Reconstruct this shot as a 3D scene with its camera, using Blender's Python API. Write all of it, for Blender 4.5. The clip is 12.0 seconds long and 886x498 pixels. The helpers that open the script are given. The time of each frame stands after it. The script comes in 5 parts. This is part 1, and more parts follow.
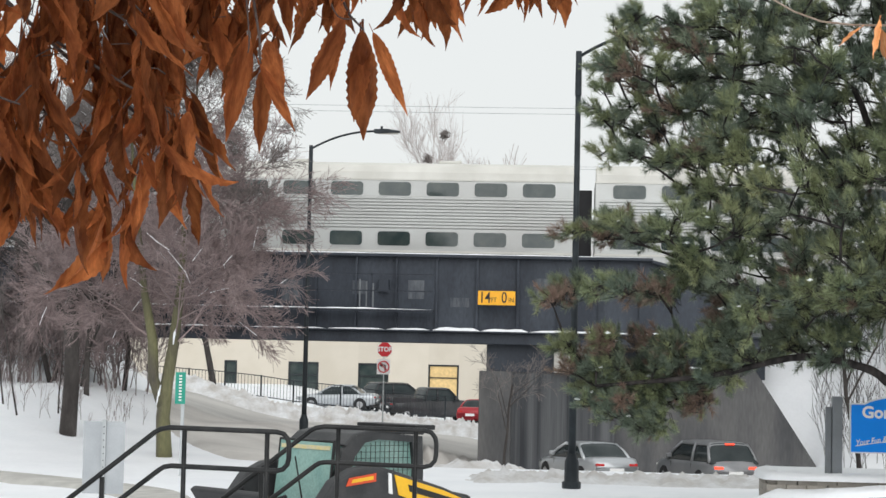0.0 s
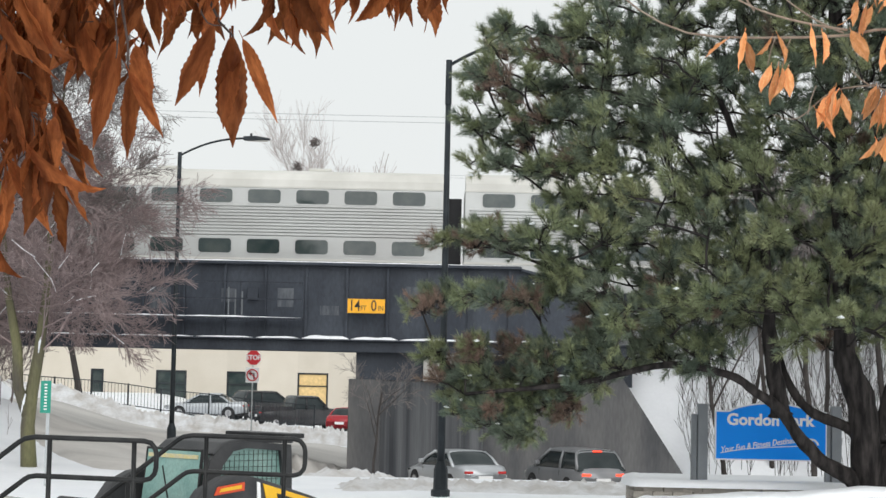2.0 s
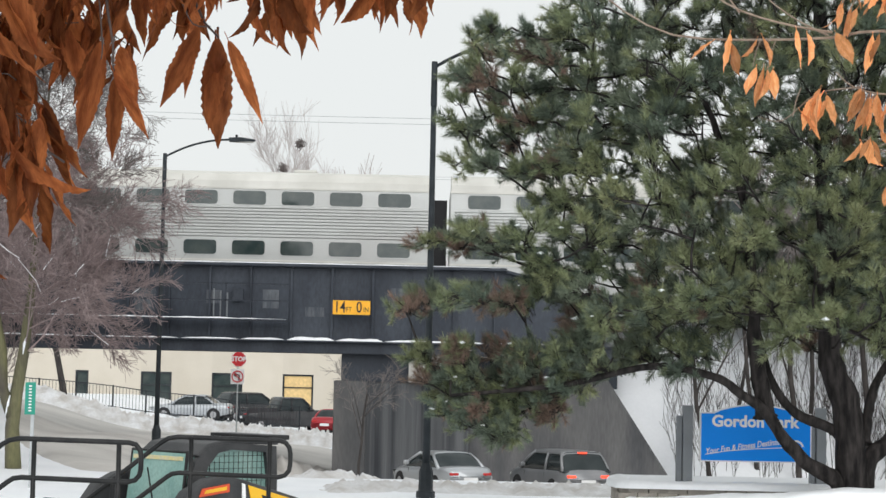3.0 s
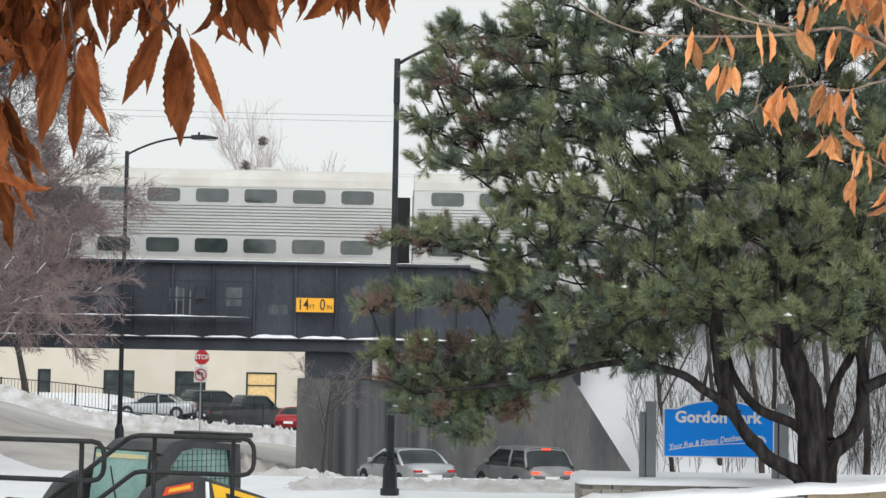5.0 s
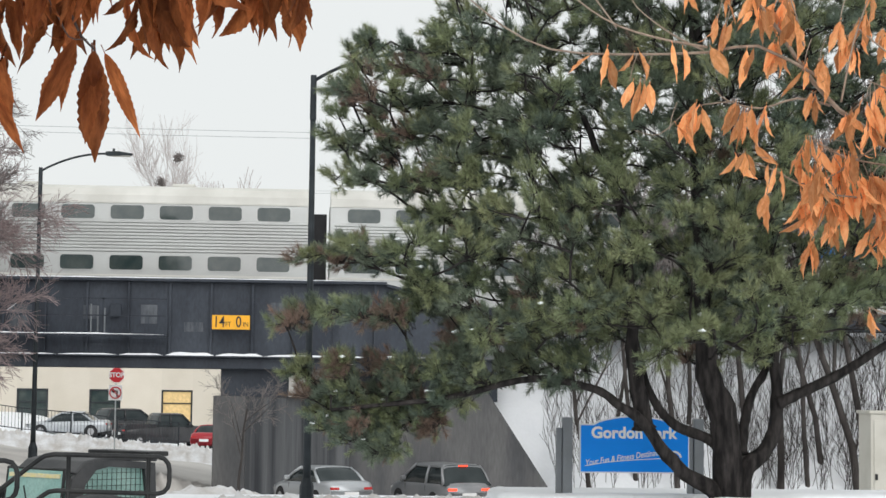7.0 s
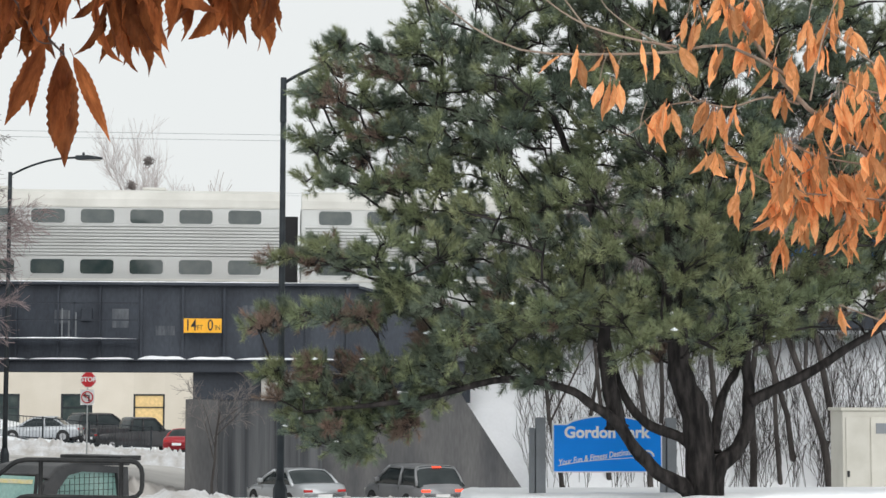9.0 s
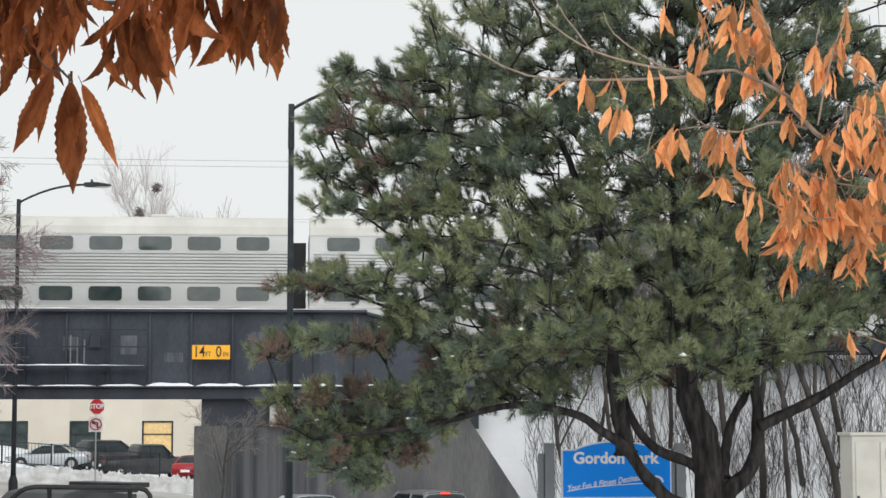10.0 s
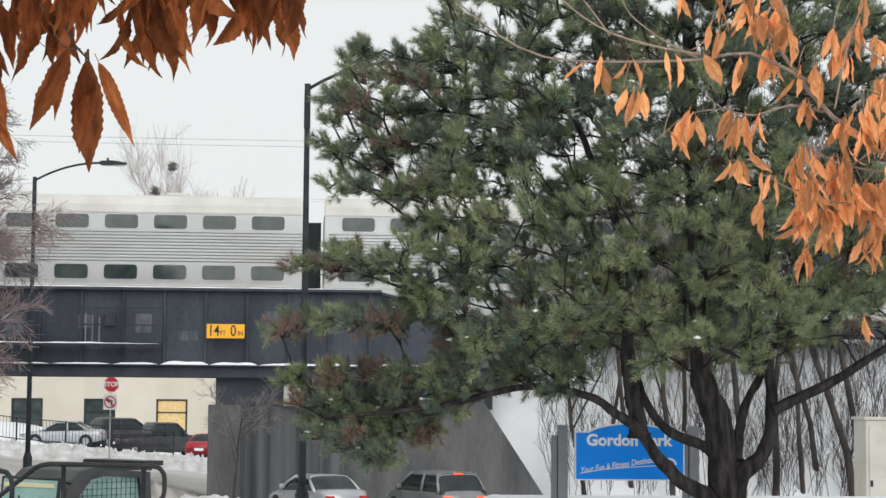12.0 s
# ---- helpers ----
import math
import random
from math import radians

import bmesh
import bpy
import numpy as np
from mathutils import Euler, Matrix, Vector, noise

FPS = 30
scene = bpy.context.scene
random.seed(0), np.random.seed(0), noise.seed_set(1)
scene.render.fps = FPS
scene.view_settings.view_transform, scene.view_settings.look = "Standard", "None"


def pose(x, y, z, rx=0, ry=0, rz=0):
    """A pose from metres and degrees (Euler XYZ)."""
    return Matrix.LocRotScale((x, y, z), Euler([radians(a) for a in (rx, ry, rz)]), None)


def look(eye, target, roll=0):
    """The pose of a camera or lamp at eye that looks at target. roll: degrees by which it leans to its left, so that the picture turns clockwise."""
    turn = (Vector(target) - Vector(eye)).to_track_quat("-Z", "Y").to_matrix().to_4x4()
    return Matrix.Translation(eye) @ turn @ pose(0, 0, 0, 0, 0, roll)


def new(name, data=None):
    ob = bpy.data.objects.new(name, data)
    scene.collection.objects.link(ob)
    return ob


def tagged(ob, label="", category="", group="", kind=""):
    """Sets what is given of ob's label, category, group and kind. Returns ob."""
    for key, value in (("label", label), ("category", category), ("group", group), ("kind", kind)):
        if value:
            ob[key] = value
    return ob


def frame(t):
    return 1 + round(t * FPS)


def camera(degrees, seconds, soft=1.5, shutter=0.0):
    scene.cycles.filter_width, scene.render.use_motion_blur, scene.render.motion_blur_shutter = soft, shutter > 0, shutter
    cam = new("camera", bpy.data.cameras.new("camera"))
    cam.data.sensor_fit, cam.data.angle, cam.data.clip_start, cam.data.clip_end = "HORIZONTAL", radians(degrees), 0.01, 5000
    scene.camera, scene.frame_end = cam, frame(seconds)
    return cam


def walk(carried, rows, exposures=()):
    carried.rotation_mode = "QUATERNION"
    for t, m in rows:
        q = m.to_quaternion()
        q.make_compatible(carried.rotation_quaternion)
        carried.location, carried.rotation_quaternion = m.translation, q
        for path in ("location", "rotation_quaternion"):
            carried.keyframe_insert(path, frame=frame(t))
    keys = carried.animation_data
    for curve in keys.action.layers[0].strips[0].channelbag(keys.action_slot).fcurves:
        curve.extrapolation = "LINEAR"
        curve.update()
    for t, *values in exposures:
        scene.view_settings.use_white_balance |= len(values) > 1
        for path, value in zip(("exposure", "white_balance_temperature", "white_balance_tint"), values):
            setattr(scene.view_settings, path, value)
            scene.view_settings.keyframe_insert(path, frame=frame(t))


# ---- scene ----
# The camera: a hand-held long lens that pans from one standpoint.
cam = camera(26.5, 12.0)
EYE = (0.0, 0.0, 2.5)
PATH = [  # seconds, turn to the left, tilt up, lean
    (0.0, 4.008, 3.609, 1.272),
    (0.5, 1.504, 3.715, 1.169),
    (1.0, 0.398, 3.920, 1.187),
    (1.5, 0.251, 3.908, 1.173),
    (2.0, 0.042, 3.939, 1.181),
    (2.5, -0.179, 4.002, 1.183),
    (3.0, -0.403, 3.996, 1.199),
    (5.0, -1.524, 3.929, 0.938),
    (5.5, -1.993, 4.054, 0.877),
    (6.0, -2.590, 4.239, 0.845),
    (6.5, -3.231, 4.333, 0.718),
    (7.0, -4.061, 4.473, 0.684),
    (7.5, -4.525, 4.356, 0.592),
    (9.5, -4.923, 4.757, 0.039),
    (10.0, -4.683, 5.301, -0.042),
    (10.5, -4.547, 5.110, 0.037),
    (11.0, -4.488, 5.053, 0.127),
    (11.5, -4.409, 4.615, 0.316),
    (12.0, -4.227, 4.718, 0.456),
]


def aim(turn, tilt, lean):
    a, b = radians(turn), radians(tilt)
    way = Vector((-math.sin(a) * math.cos(b), math.cos(a) * math.cos(b), math.sin(b)))
    return look(EYE, Vector(EYE) + way * 30, lean)


walk(cam, [(t, aim(turn, tilt, lean)) for t, turn, tilt, lean in PATH])

# ---- light: an overcast winter sky ----
world = bpy.data.worlds.new("sky")
scene.world = world
world.use_nodes = True
wn, wl = world.node_tree.nodes, world.node_tree.links
sky = wn.new("ShaderNodeTexSky")
sky.sky_type, sky.sun_disc = "NISHITA", False
sky.sun_elevation, sky.sun_rotation = radians(35), radians(150)
sky.air_density, sky.dust_density = 1.0, 6.0
cloud = wn.new("ShaderNodeMix")
cloud.data_type = "RGBA"
cloud.inputs["Factor"].default_value = 0.93
grade = wn.new("ShaderNodeMix")
grade.data_type = "RGBA"
grade.inputs["A"].default_value = (8.6, 8.85, 8.75, 1)
grade.inputs["B"].default_value = (8.2, 8.5, 8.55, 1)
coord = wn.new("ShaderNodeTexCoord")
drift = wn.new("ShaderNodeTexNoise")
drift.inputs["Scale"].default_value = 2.5
drift.inputs["Detail"].default_value = 4
wl.new(coord.outputs["Generated"], drift.inputs["Vector"])
wl.new(drift.outputs["Fac"], grade.inputs["Factor"])
wl.new(sky.outputs[0], cloud.inputs["A"])
wl.new(grade.outputs["Result"], cloud.inputs["B"])
wl.new(cloud.outputs["Result"], wn["Background"].inputs["Color"])
wn["Background"].inputs["Strength"].default_value = 0.1
sun = new("sun", bpy.data.lights.new("sun", "SUN"))
sun.data.energy, sun.data.angle, sun.data.color = 1.5, radians(60), (0.98, 0.99, 1.0)
sun.matrix_world = look((8, -40, 20), (0, 0, 0))
scene.view_settings.exposure = 0.06


# ---- materials ----
def material(name, colour, rough=0.7, metal=0.0, vary=0.25, scale=6.0, bump=0.2, second=None, fine=40.0, spec=0.5, stretch=(1, 1, 1), island=0.0, tone=0.0):
    """A surface with stains at one scale, grain at a finer one and relief; second is the colour of the stains."""
    m = bpy.data.materials.new(name)
    m.use_nodes = True
    n, l = m.node_tree.nodes, m.node_tree.links
    b = n["Principled BSDF"]
    b.inputs["Roughness"].default_value, b.inputs["Metallic"].default_value = rough, metal
    b.inputs["Specular IOR Level"].default_value = spec
    tc, mp = n.new("ShaderNodeTexCoord"), n.new("ShaderNodeMapping")
    mp.inputs["Scale"].default_value = stretch
    l.new(tc.outputs["Object"], mp.inputs["Vector"])
    big, small = n.new("ShaderNodeTexNoise"), n.new("ShaderNodeTexNoise")
    big.inputs["Scale"].default_value, small.inputs["Scale"].default_value = scale, fine
    big.inputs["Detail"].default_value = 5
    small.inputs["Detail"].default_value = 3
    l.new(mp.outputs[0], big.inputs["Vector"])
    l.new(mp.outputs[0], small.inputs["Vector"])
    ramp = n.new("ShaderNodeMapRange")
    ramp.inputs["From Min"].default_value, ramp.inputs["From Max"].default_value = 0.35, 0.68
    l.new(big.outputs["Fac"], ramp.inputs["Value"])
    mix = n.new("ShaderNodeMix")
    mix.data_type = "RGBA"
    other = second or tuple(c * (1 - vary) for c in colour)
    mix.inputs["A"].default_value, mix.inputs["B"].default_value = (*colour, 1), (*other, 1)
    l.new(ramp.outputs[0], mix.inputs["Factor"])
    hsv = n.new("ShaderNodeHueSaturation")
    l.new(mix.outputs["Result"], hsv.inputs["Color"])
    val = n.new("ShaderNodeMapRange")
    val.inputs["To Min"].default_value, val.inputs["To Max"].default_value = 1 - vary, 1 + vary
    l.new(small.outputs["Fac"], val.inputs["Value"])
    out = val.outputs[0]
    for node, socket in ((("ShaderNodeNewGeometry", "Random Per Island"),) if island else ()) + (("ShaderNodeObjectInfo", "Random"),):
        extra, times = n.new("ShaderNodeMapRange"), n.new("ShaderNodeMath")
        times.operation = "MULTIPLY"
        spread = island if "Island" in socket else tone or min(vary, 0.12)
        extra.inputs["To Min"].default_value, extra.inputs["To Max"].default_value = 1 - spread, 1 + spread
        l.new(n.new(node).outputs[socket], extra.inputs["Value"])
        l.new(out, times.inputs[0])
        l.new(extra.outputs[0], times.inputs[1])
        out = times.outputs[0]
    l.new(out, hsv.inputs["Value"])
    l.new(hsv.outputs[0], b.inputs["Base Color"])
    if bump:
        bp = n.new("ShaderNodeBump")
        bp.inputs["Strength"].default_value, bp.inputs["Distance"].default_value = bump, 0.02
        l.new(small.outputs["Fac"], bp.inputs["Height"])
        l.new(bp.outputs[0], b.inputs["Normal"])
    return m


def lit(name, colour, strength):
    m = material(name, colour, 0.4)
    b = m.node_tree.nodes["Principled BSDF"]
    b.inputs["Emission Color"].default_value, b.inputs["Emission Strength"].default_value = (*colour, 1), strength
    return m


SNOW = material("snow", (0.9, 0.915, 0.94), 0.6, vary=0.05, scale=0.5, bump=0.5, second=(0.82, 0.84, 0.87), fine=9)
SLUSH = material("dirty_snow", (0.74, 0.74, 0.75), 0.55, vary=0.2, scale=1.4, bump=0.9, second=(0.5, 0.47, 0.44), fine=7)
ROAD = material("wet_salted_asphalt", (0.72, 0.69, 0.65), 0.7, spec=0.3, vary=0.12, scale=0.35, bump=0.15, second=(0.5, 0.475, 0.45), fine=14, stretch=(0.5, 1, 1))
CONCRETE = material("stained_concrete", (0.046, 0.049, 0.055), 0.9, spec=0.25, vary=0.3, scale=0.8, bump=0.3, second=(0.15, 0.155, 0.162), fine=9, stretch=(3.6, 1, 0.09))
PALE = material("pale_concrete", (0.5, 0.49, 0.46), 0.85, vary=0.15, scale=2, bump=0.2, second=(0.36, 0.35, 0.33))
WING = material("wing_wall_concrete", (0.068, 0.069, 0.073), 0.9, vary=0.3, scale=0.6, bump=0.3, second=(0.135, 0.132, 0.131), fine=8, stretch=(1.6, 1, 0.35))
STEEL = material("painted_girder_steel", (0.026, 0.032, 0.044), 0.55, spec=0.3, vary=0.4, scale=0.7, bump=0.15, second=(0.05, 0.059, 0.075), fine=12, stretch=(1.2, 1, 0.45))
PALERSTEEL = material("paler_girder_steel", (0.055, 0.064, 0.078), 0.6, spec=0.25, vary=0.4, scale=2.5, bump=0.2, second=(0.13, 0.14, 0.155), fine=14, stretch=(2, 1, 0.4))
STAINLESS = material("stainless_steel", (0.45, 0.46, 0.45), 0.42, metal=0.55, vary=0.06, scale=0.7, bump=0.03, second=(0.38, 0.38, 0.37), fine=20, stretch=(0.3, 1, 1))
ROOFWHITE = material("train_roof_paint", (0.62, 0.61, 0.57), 0.55, vary=0.06, scale=0.8, bump=0.05, second=(0.52, 0.51, 0.47))
DARKGLASS = material("tinted_window_glass", (0.02, 0.035, 0.035), 0.06, vary=0.3, scale=1.5, bump=0.0, second=(0.05, 0.065, 0.06))
RUBBER = material("black_rubber", (0.02, 0.02, 0.022), 0.8, vary=0.2, bump=0.2)
BLUE = material("blue_sign_enamel", (0.005, 0.25, 0.84), 0.5, spec=0.15, vary=0.05, scale=1, bump=0.02, second=(0.007, 0.26, 0.88))
WHITE = material("white_paint", (0.8, 0.8, 0.8), 0.5, vary=0.05, bump=0.03)
BLACKPIPE = material("black_painted_pipe", (0.011, 0.012, 0.013), 0.4, spec=0.2, vary=0.3, scale=5, bump=0.05, second=(0.03, 0.03, 0.03))
LAMPPAINT = material("dark_lamp_paint", (0.015, 0.019, 0.022), 0.5, spec=0.2, vary=0.3, scale=2, bump=0.05, second=(0.035, 0.042, 0.048))
GALV = material("galvanised_steel", (0.42, 0.44, 0.45), 0.5, metal=0.5, vary=0.1, scale=4, bump=0.04)
GREYPOST = material("grey_painted_post", (0.2, 0.215, 0.23), 0.7, vary=0.12, scale=3, bump=0.1)
RED = material("red_sign_sheet", (0.6, 0.03, 0.04), 0.45, vary=0.06, bump=0.02)
YELLOW = material("yellow_sign_sheet", (0.88, 0.42, 0.01), 0.45, vary=0.06, bump=0.02, second=(0.8, 0.38, 0.01))
INK = material("black_ink", (0.01, 0.01, 0.01), 0.5, vary=0.1, bump=0)
STUCCO = material("cream_stucco", (0.6, 0.55, 0.47), 0.9, vary=0.05, scale=0.5, bump=0.2, second=(0.55, 0.5, 0.42), fine=12)
PINEBARK = material("pine_bark", (0.012, 0.011, 0.011), 0.85, vary=0.6, scale=9, bump=1.0, second=(0.052, 0.046, 0.044), spec=0.12, fine=16, stretch=(1, 1, 0.25))
BARK = material("wet_grey_bark", (0.15, 0.13, 0.123), 0.85, vary=0.35, scale=3, bump=0.5, second=(0.21, 0.185, 0.175), fine=25, stretch=(1, 1, 0.3), island=0.2)
DARKBARK = material("dark_wet_bark", (0.042, 0.037, 0.035), 0.85, spec=0.2, vary=0.35, scale=3, bump=0.6, second=(0.08, 0.071, 0.067), fine=25, stretch=(1, 1, 0.3))
# Far twigs paler than bark: the haze is put into their base colour.
HAZEBARK = material("haze_paled_twigs", (0.48, 0.43, 0.42), 0.9, vary=0.25, scale=0.4, bump=0, second=(0.56, 0.5, 0.48), island=0.25)
BRUSHBARK = material("brush_twigs", (0.19, 0.15, 0.147), 0.9, vary=0.3, scale=1.0, bump=0, second=(0.27, 0.22, 0.215), island=0.3)
PINKTWIG = material("pinkish_twigs", (0.25, 0.185, 0.18), 0.9, vary=0.25, scale=1.0, bump=0, second=(0.33, 0.26, 0.255), island=0.3)
MOSSBARK = material("mossy_bark", (0.17, 0.165, 0.08), 0.9, vary=0.35, scale=2, bump=0.5, second=(0.085, 0.075, 0.06), fine=25, stretch=(1, 1, 0.3))
SIGNBACK = material("sign_back_aluminium", (0.42, 0.44, 0.46), 0.5, vary=0.1, scale=3, bump=0.03, second=(0.36, 0.38, 0.4))
GREENSIGN = material("green_sign_sheet", (0.01, 0.28, 0.2), 0.45, vary=0.06, bump=0.02)


# ---- building blocks ----
class Shape:
    """Points and faces of one mesh."""

    def __init__(self):
        self.v, self.f = [], []

    def box(self, x0, x1, y0, y1, z0, z1, turn=None):
        b = len(self.v)
        pts = [(x, y, z) for z in (z0, z1) for y in (y0, y1) for x in (x0, x1)]
        self.v += [tuple(turn @ Vector(p)) for p in pts] if turn else pts
        self.f += [tuple(b + i for i in q) for q in ((0, 2, 3, 1), (4, 5, 7, 6), (0, 1, 5, 4), (1, 3, 7, 5), (3, 2, 6, 7), (2, 0, 4, 6))]
        return self

    def tube(self, path, radii, sides=8, cap=True):
        path = [Vector(p) for p in path]
        if not isinstance(radii, (list, tuple)):
            radii = [radii] * len(path)
        b = len(self.v)
        side = None
        for i, p in enumerate(path):
            d = path[min(i + 1, len(path) - 1)] - path[max(i - 1, 0)]
            if d.length < 1e-9:
                d = Vector((0, 0, 1))
            d.normalize()
            if side is None:
                side = d.orthogonal().normalized()
            side = (side - d * side.dot(d)).normalized()
            other = d.cross(side)
            for k in range(sides):
                a = 2 * math.pi * k / sides
                self.v.append(tuple(p + (side * math.cos(a) + other * math.sin(a)) * radii[i]))
        for i in range(len(path) - 1):
            for k in range(sides):
                j = (k + 1) % sides
                self.f.append((b + i * sides + k, b + i * sides + j, b + (i + 1) * sides + j, b + (i + 1) * sides + k))
        if cap:
            self.f.append(tuple(b + k for k in reversed(range(sides))))
            self.f.append(tuple(b + (len(path) - 1) * sides + k for k in range(sides)))
        return self

    def prism(self, outline, y0, y1, turn=None):
        """An outline in x and z, thick from y0 to y1."""
        b, n = len(self.v), len(outline)
        pts = [(x, y0, z) for x, z in outline] + [(x, y1, z) for x, z in outline]
        self.v += [tuple(turn @ Vector(p)) for p in pts] if turn else pts
        self.f += [tuple(b + i for i in range(n)), tuple(b + n + i for i in reversed(range(n)))]
        self.f += [(b + (i + 1) % n, b + i, b + n + i, b + n + (i + 1) % n) for i in range(n)]
        return self

    def mesh(self, name):
        me = bpy.data.meshes.new(name)
        me.from_pydata(self.v, [], self.f)
        me.update()
        return me


def bevelled(me, width):
    bm = bmesh.new()
    bm.from_mesh(me)
    bmesh.ops.recalc_face_normals(bm, faces=bm.faces)
    bmesh.ops.bevel(bm, geom=bm.edges[:], offset=width, segments=2, affect="EDGES", profile=0.5, clamp_overlap=True)
    bm.to_mesh(me)
    bm.free()


def part(name, shape, mat, parent=None, label="", bevel=0.0, smooth=False):
    me = shape.mesh(name) if isinstance(shape, Shape) else shape
    if bevel:
        bevelled(me, bevel)
    if mat:
        me.materials.append(mat)
    if smooth:
        for p in me.polygons:
            p.use_smooth = True
    ob = new(name, me)
    ob.parent = parent
    if label:
        ob["label"] = label
    return ob


def thing(name, label, category, group="", kind="", at=(0, 0, 0)):
    ob = new(name)
    ob.location = at
    ob.empty_display_size = 0.2
    return tagged(ob, label, category, group, kind)


def words(text, size, mat, parent, turn, name="lettering", depth=0.004, wide=1.0, bold=0.0):
    """Raised letters in the plane of turn, read along its x axis."""
    cu = bpy.data.curves.new(name, "FONT")
    cu.body, cu.size, cu.extrude, cu.align_x, cu.align_y, cu.offset = text, size, depth, "CENTER", "CENTER", bold
    cu.resolution_u = 3
    ob = bpy.data.objects.new(name, cu)
    scene.collection.objects.link(ob)
    bpy.context.view_layer.update()
    me = bpy.data.meshes.new_from_object(ob.evaluated_get(bpy.context.evaluated_depsgraph_get()))
    bpy.data.objects.remove(ob)
    me.transform(turn @ Matrix.Diagonal((wide, 1, 1, 1)))
    me.materials.clear()
    return part(name, me, mat, parent)


FACING = Matrix.Rotation(radians(90), 4, "X")  # upright, read from the south


def ease(a, b, x):
    t = min(max((x - a) / (b - a), 0.0), 1.0)
    return t * t * (3 - 2 * t)


def ground_z(x, y):
    """Height of the ground: a park lawn, a road that dips under the railway, and the railway bank."""
    left = ease(-3.5, -10.5, x)
    near = 0.05 + 0.25 * left * ease(36, 46, y) - 0.1 * left * ease(46, 36, y)
    dip = -1.45 + 1.9 * left
    far = -0.8 + 0.5 * ease(-5, -13, x) + 1.4 * ease(-12.5, -20, x)
    z = near + (dip - near) * ease(46, 57, y)
    z += (far - z) * ease(76 - 14 * left, 94 - 14 * left, y)
    bank = min(max((y - 68.0) / 8.5, 0), 1) * ease(90, 84, y)
    side = max(ease(5.5, 7.0, x) if y > 71.2 else ease(8.7, 9.8, x), ease(-19.0, -22.0, x))
    z += (5.5 - z) * bank * side
    left_knoll = ease(-11.5, -16, x) * ease(44, 55, y) * ease(80, 62, y)
    z += 1.3 * left_knoll * (1 - bank * side)
    return z


# ---- the ground ----
def sheet(name, xs, ys, rise, mat, rough=0.0):
    s = Shape()
    for y in ys:
        for x in xs:
            s.v.append((x, y, rise(x, y) + rough * noise.noise(Vector((x * 0.5, y * 0.5, 3)))))
    n = len(xs)
    s.f = [(j * n + i, j * n + i + 1, (j + 1) * n + i + 1, (j + 1) * n + i) for j in range(len(ys) - 1) for i in range(n - 1)]
    return part(name, s, mat, smooth=True)


xs = sorted({*np.arange(-60, 60.1, 1.0).tolist(), *np.linspace(-2500, -60, 12).tolist(), *np.linspace(60, 2500, 12).tolist()})
ys = sorted({*np.arange(-30, 140.1, 1.0).tolist(), *np.linspace(-800, -30, 6).tolist(), *np.linspace(140, 4000, 14).tolist()})
tagged(sheet("ground", xs, ys, ground_z, SNOW, 0.05), "snow-covered winter ground of park and railway bank", "ground", kind="structure")


# ---- the road ----
def blend(points, t):
    """A smooth line through points, t from 0 to 1."""
    u = t * (len(points) - 1)
    i = min(int(u), len(points) - 2)
    p = [Vector(points[min(max(i + k, 0), len(points) - 1)]) for k in (-1, 0, 1, 2)]
    w = u - i
    return p[1] + 0.5 * w * (p[2] - p[0] + w * (2 * p[0] - 5 * p[1] + 4 * p[2] - p[3] + w * (3 * (p[1] - p[2]) + p[3] - p[0])))


NEAR_KERB = [(60, 60.5), (30, 60), (10, 58.5), (0, 54), (-4.5, 47.5), (-7.8, 44), (-10, 48), (-13.2, 58), (-16.5, 72), (-21, 86), (-32, 97)]
FAR_KERB = [(60, 67.6), (30, 67.6), (10, 67.8), (0, 69.5), (-3.3, 69.9), (-3.3, 76), (-3.4, 84), (-4.6, 90.5), (-12.5, 91), (-18, 91), (-32, 103)]
road, rows = Shape(), 121
for i in range(rows):
    a, b = blend(NEAR_KERB, i / (rows - 1)), blend(FAR_KERB, i / (rows - 1))
    for k in range(25):
        p = a.lerp(b, k / 24)
        road.v.append((p.x, p.y, ground_z(p.x, p.y) + (0.09 if 0 < k < 24 else -0.15)))
road.f = [(j * 25 + i, j * 25 + i + 1, (j + 1) * 25 + i + 1, (j + 1) * 25 + i) for j in range(rows - 1) for i in range(24)]
tagged(part("road", road, ROAD, smooth=True), "wet salted asphalt road dipping under the railway", "road", kind="structure")


def snow_bank(line, high, wide, name, label, lumps=1.0, mat=None):
    """A ploughed ridge of lumpy snow along a line on the ground."""
    s, n = Shape(), int(sum((Vector(b) - Vector(a)).length for a, b in zip(line, line[1:])) / 0.11)
    for i in range(n + 1):
        c, d = blend(line, i / n), blend(line, min(1, i / n + 0.01)) - blend(line, max(0, i / n - 0.01))
        nrm = Vector((-d.y, d.x)).normalized()
        for k in range(13):
            q = (k - 6) / 6
            p = c + nrm * q * wide
            body = (1 - q * q) ** 0.8 * min(1, 12 * i / n, 12 * (n - i) / n)
            lump = noise.fractal(Vector((p.x * 2.4, p.y * 2.4, 1)), 0.5, 2.2, 5)
            s.v.append((p.x, p.y, ground_z(p.x, p.y) - 0.08 + high * body * (1 + 0.55 * lumps * lump)))
    s.f = [(j * 13 + i, j * 13 + i + 1, (j + 1) * 13 + i + 1, (j + 1) * 13 + i) for j in range(n) for i in range(12)]
    return tagged(part(name, s, mat or SLUSH, smooth=True), label, "snow bank", kind="stuff")


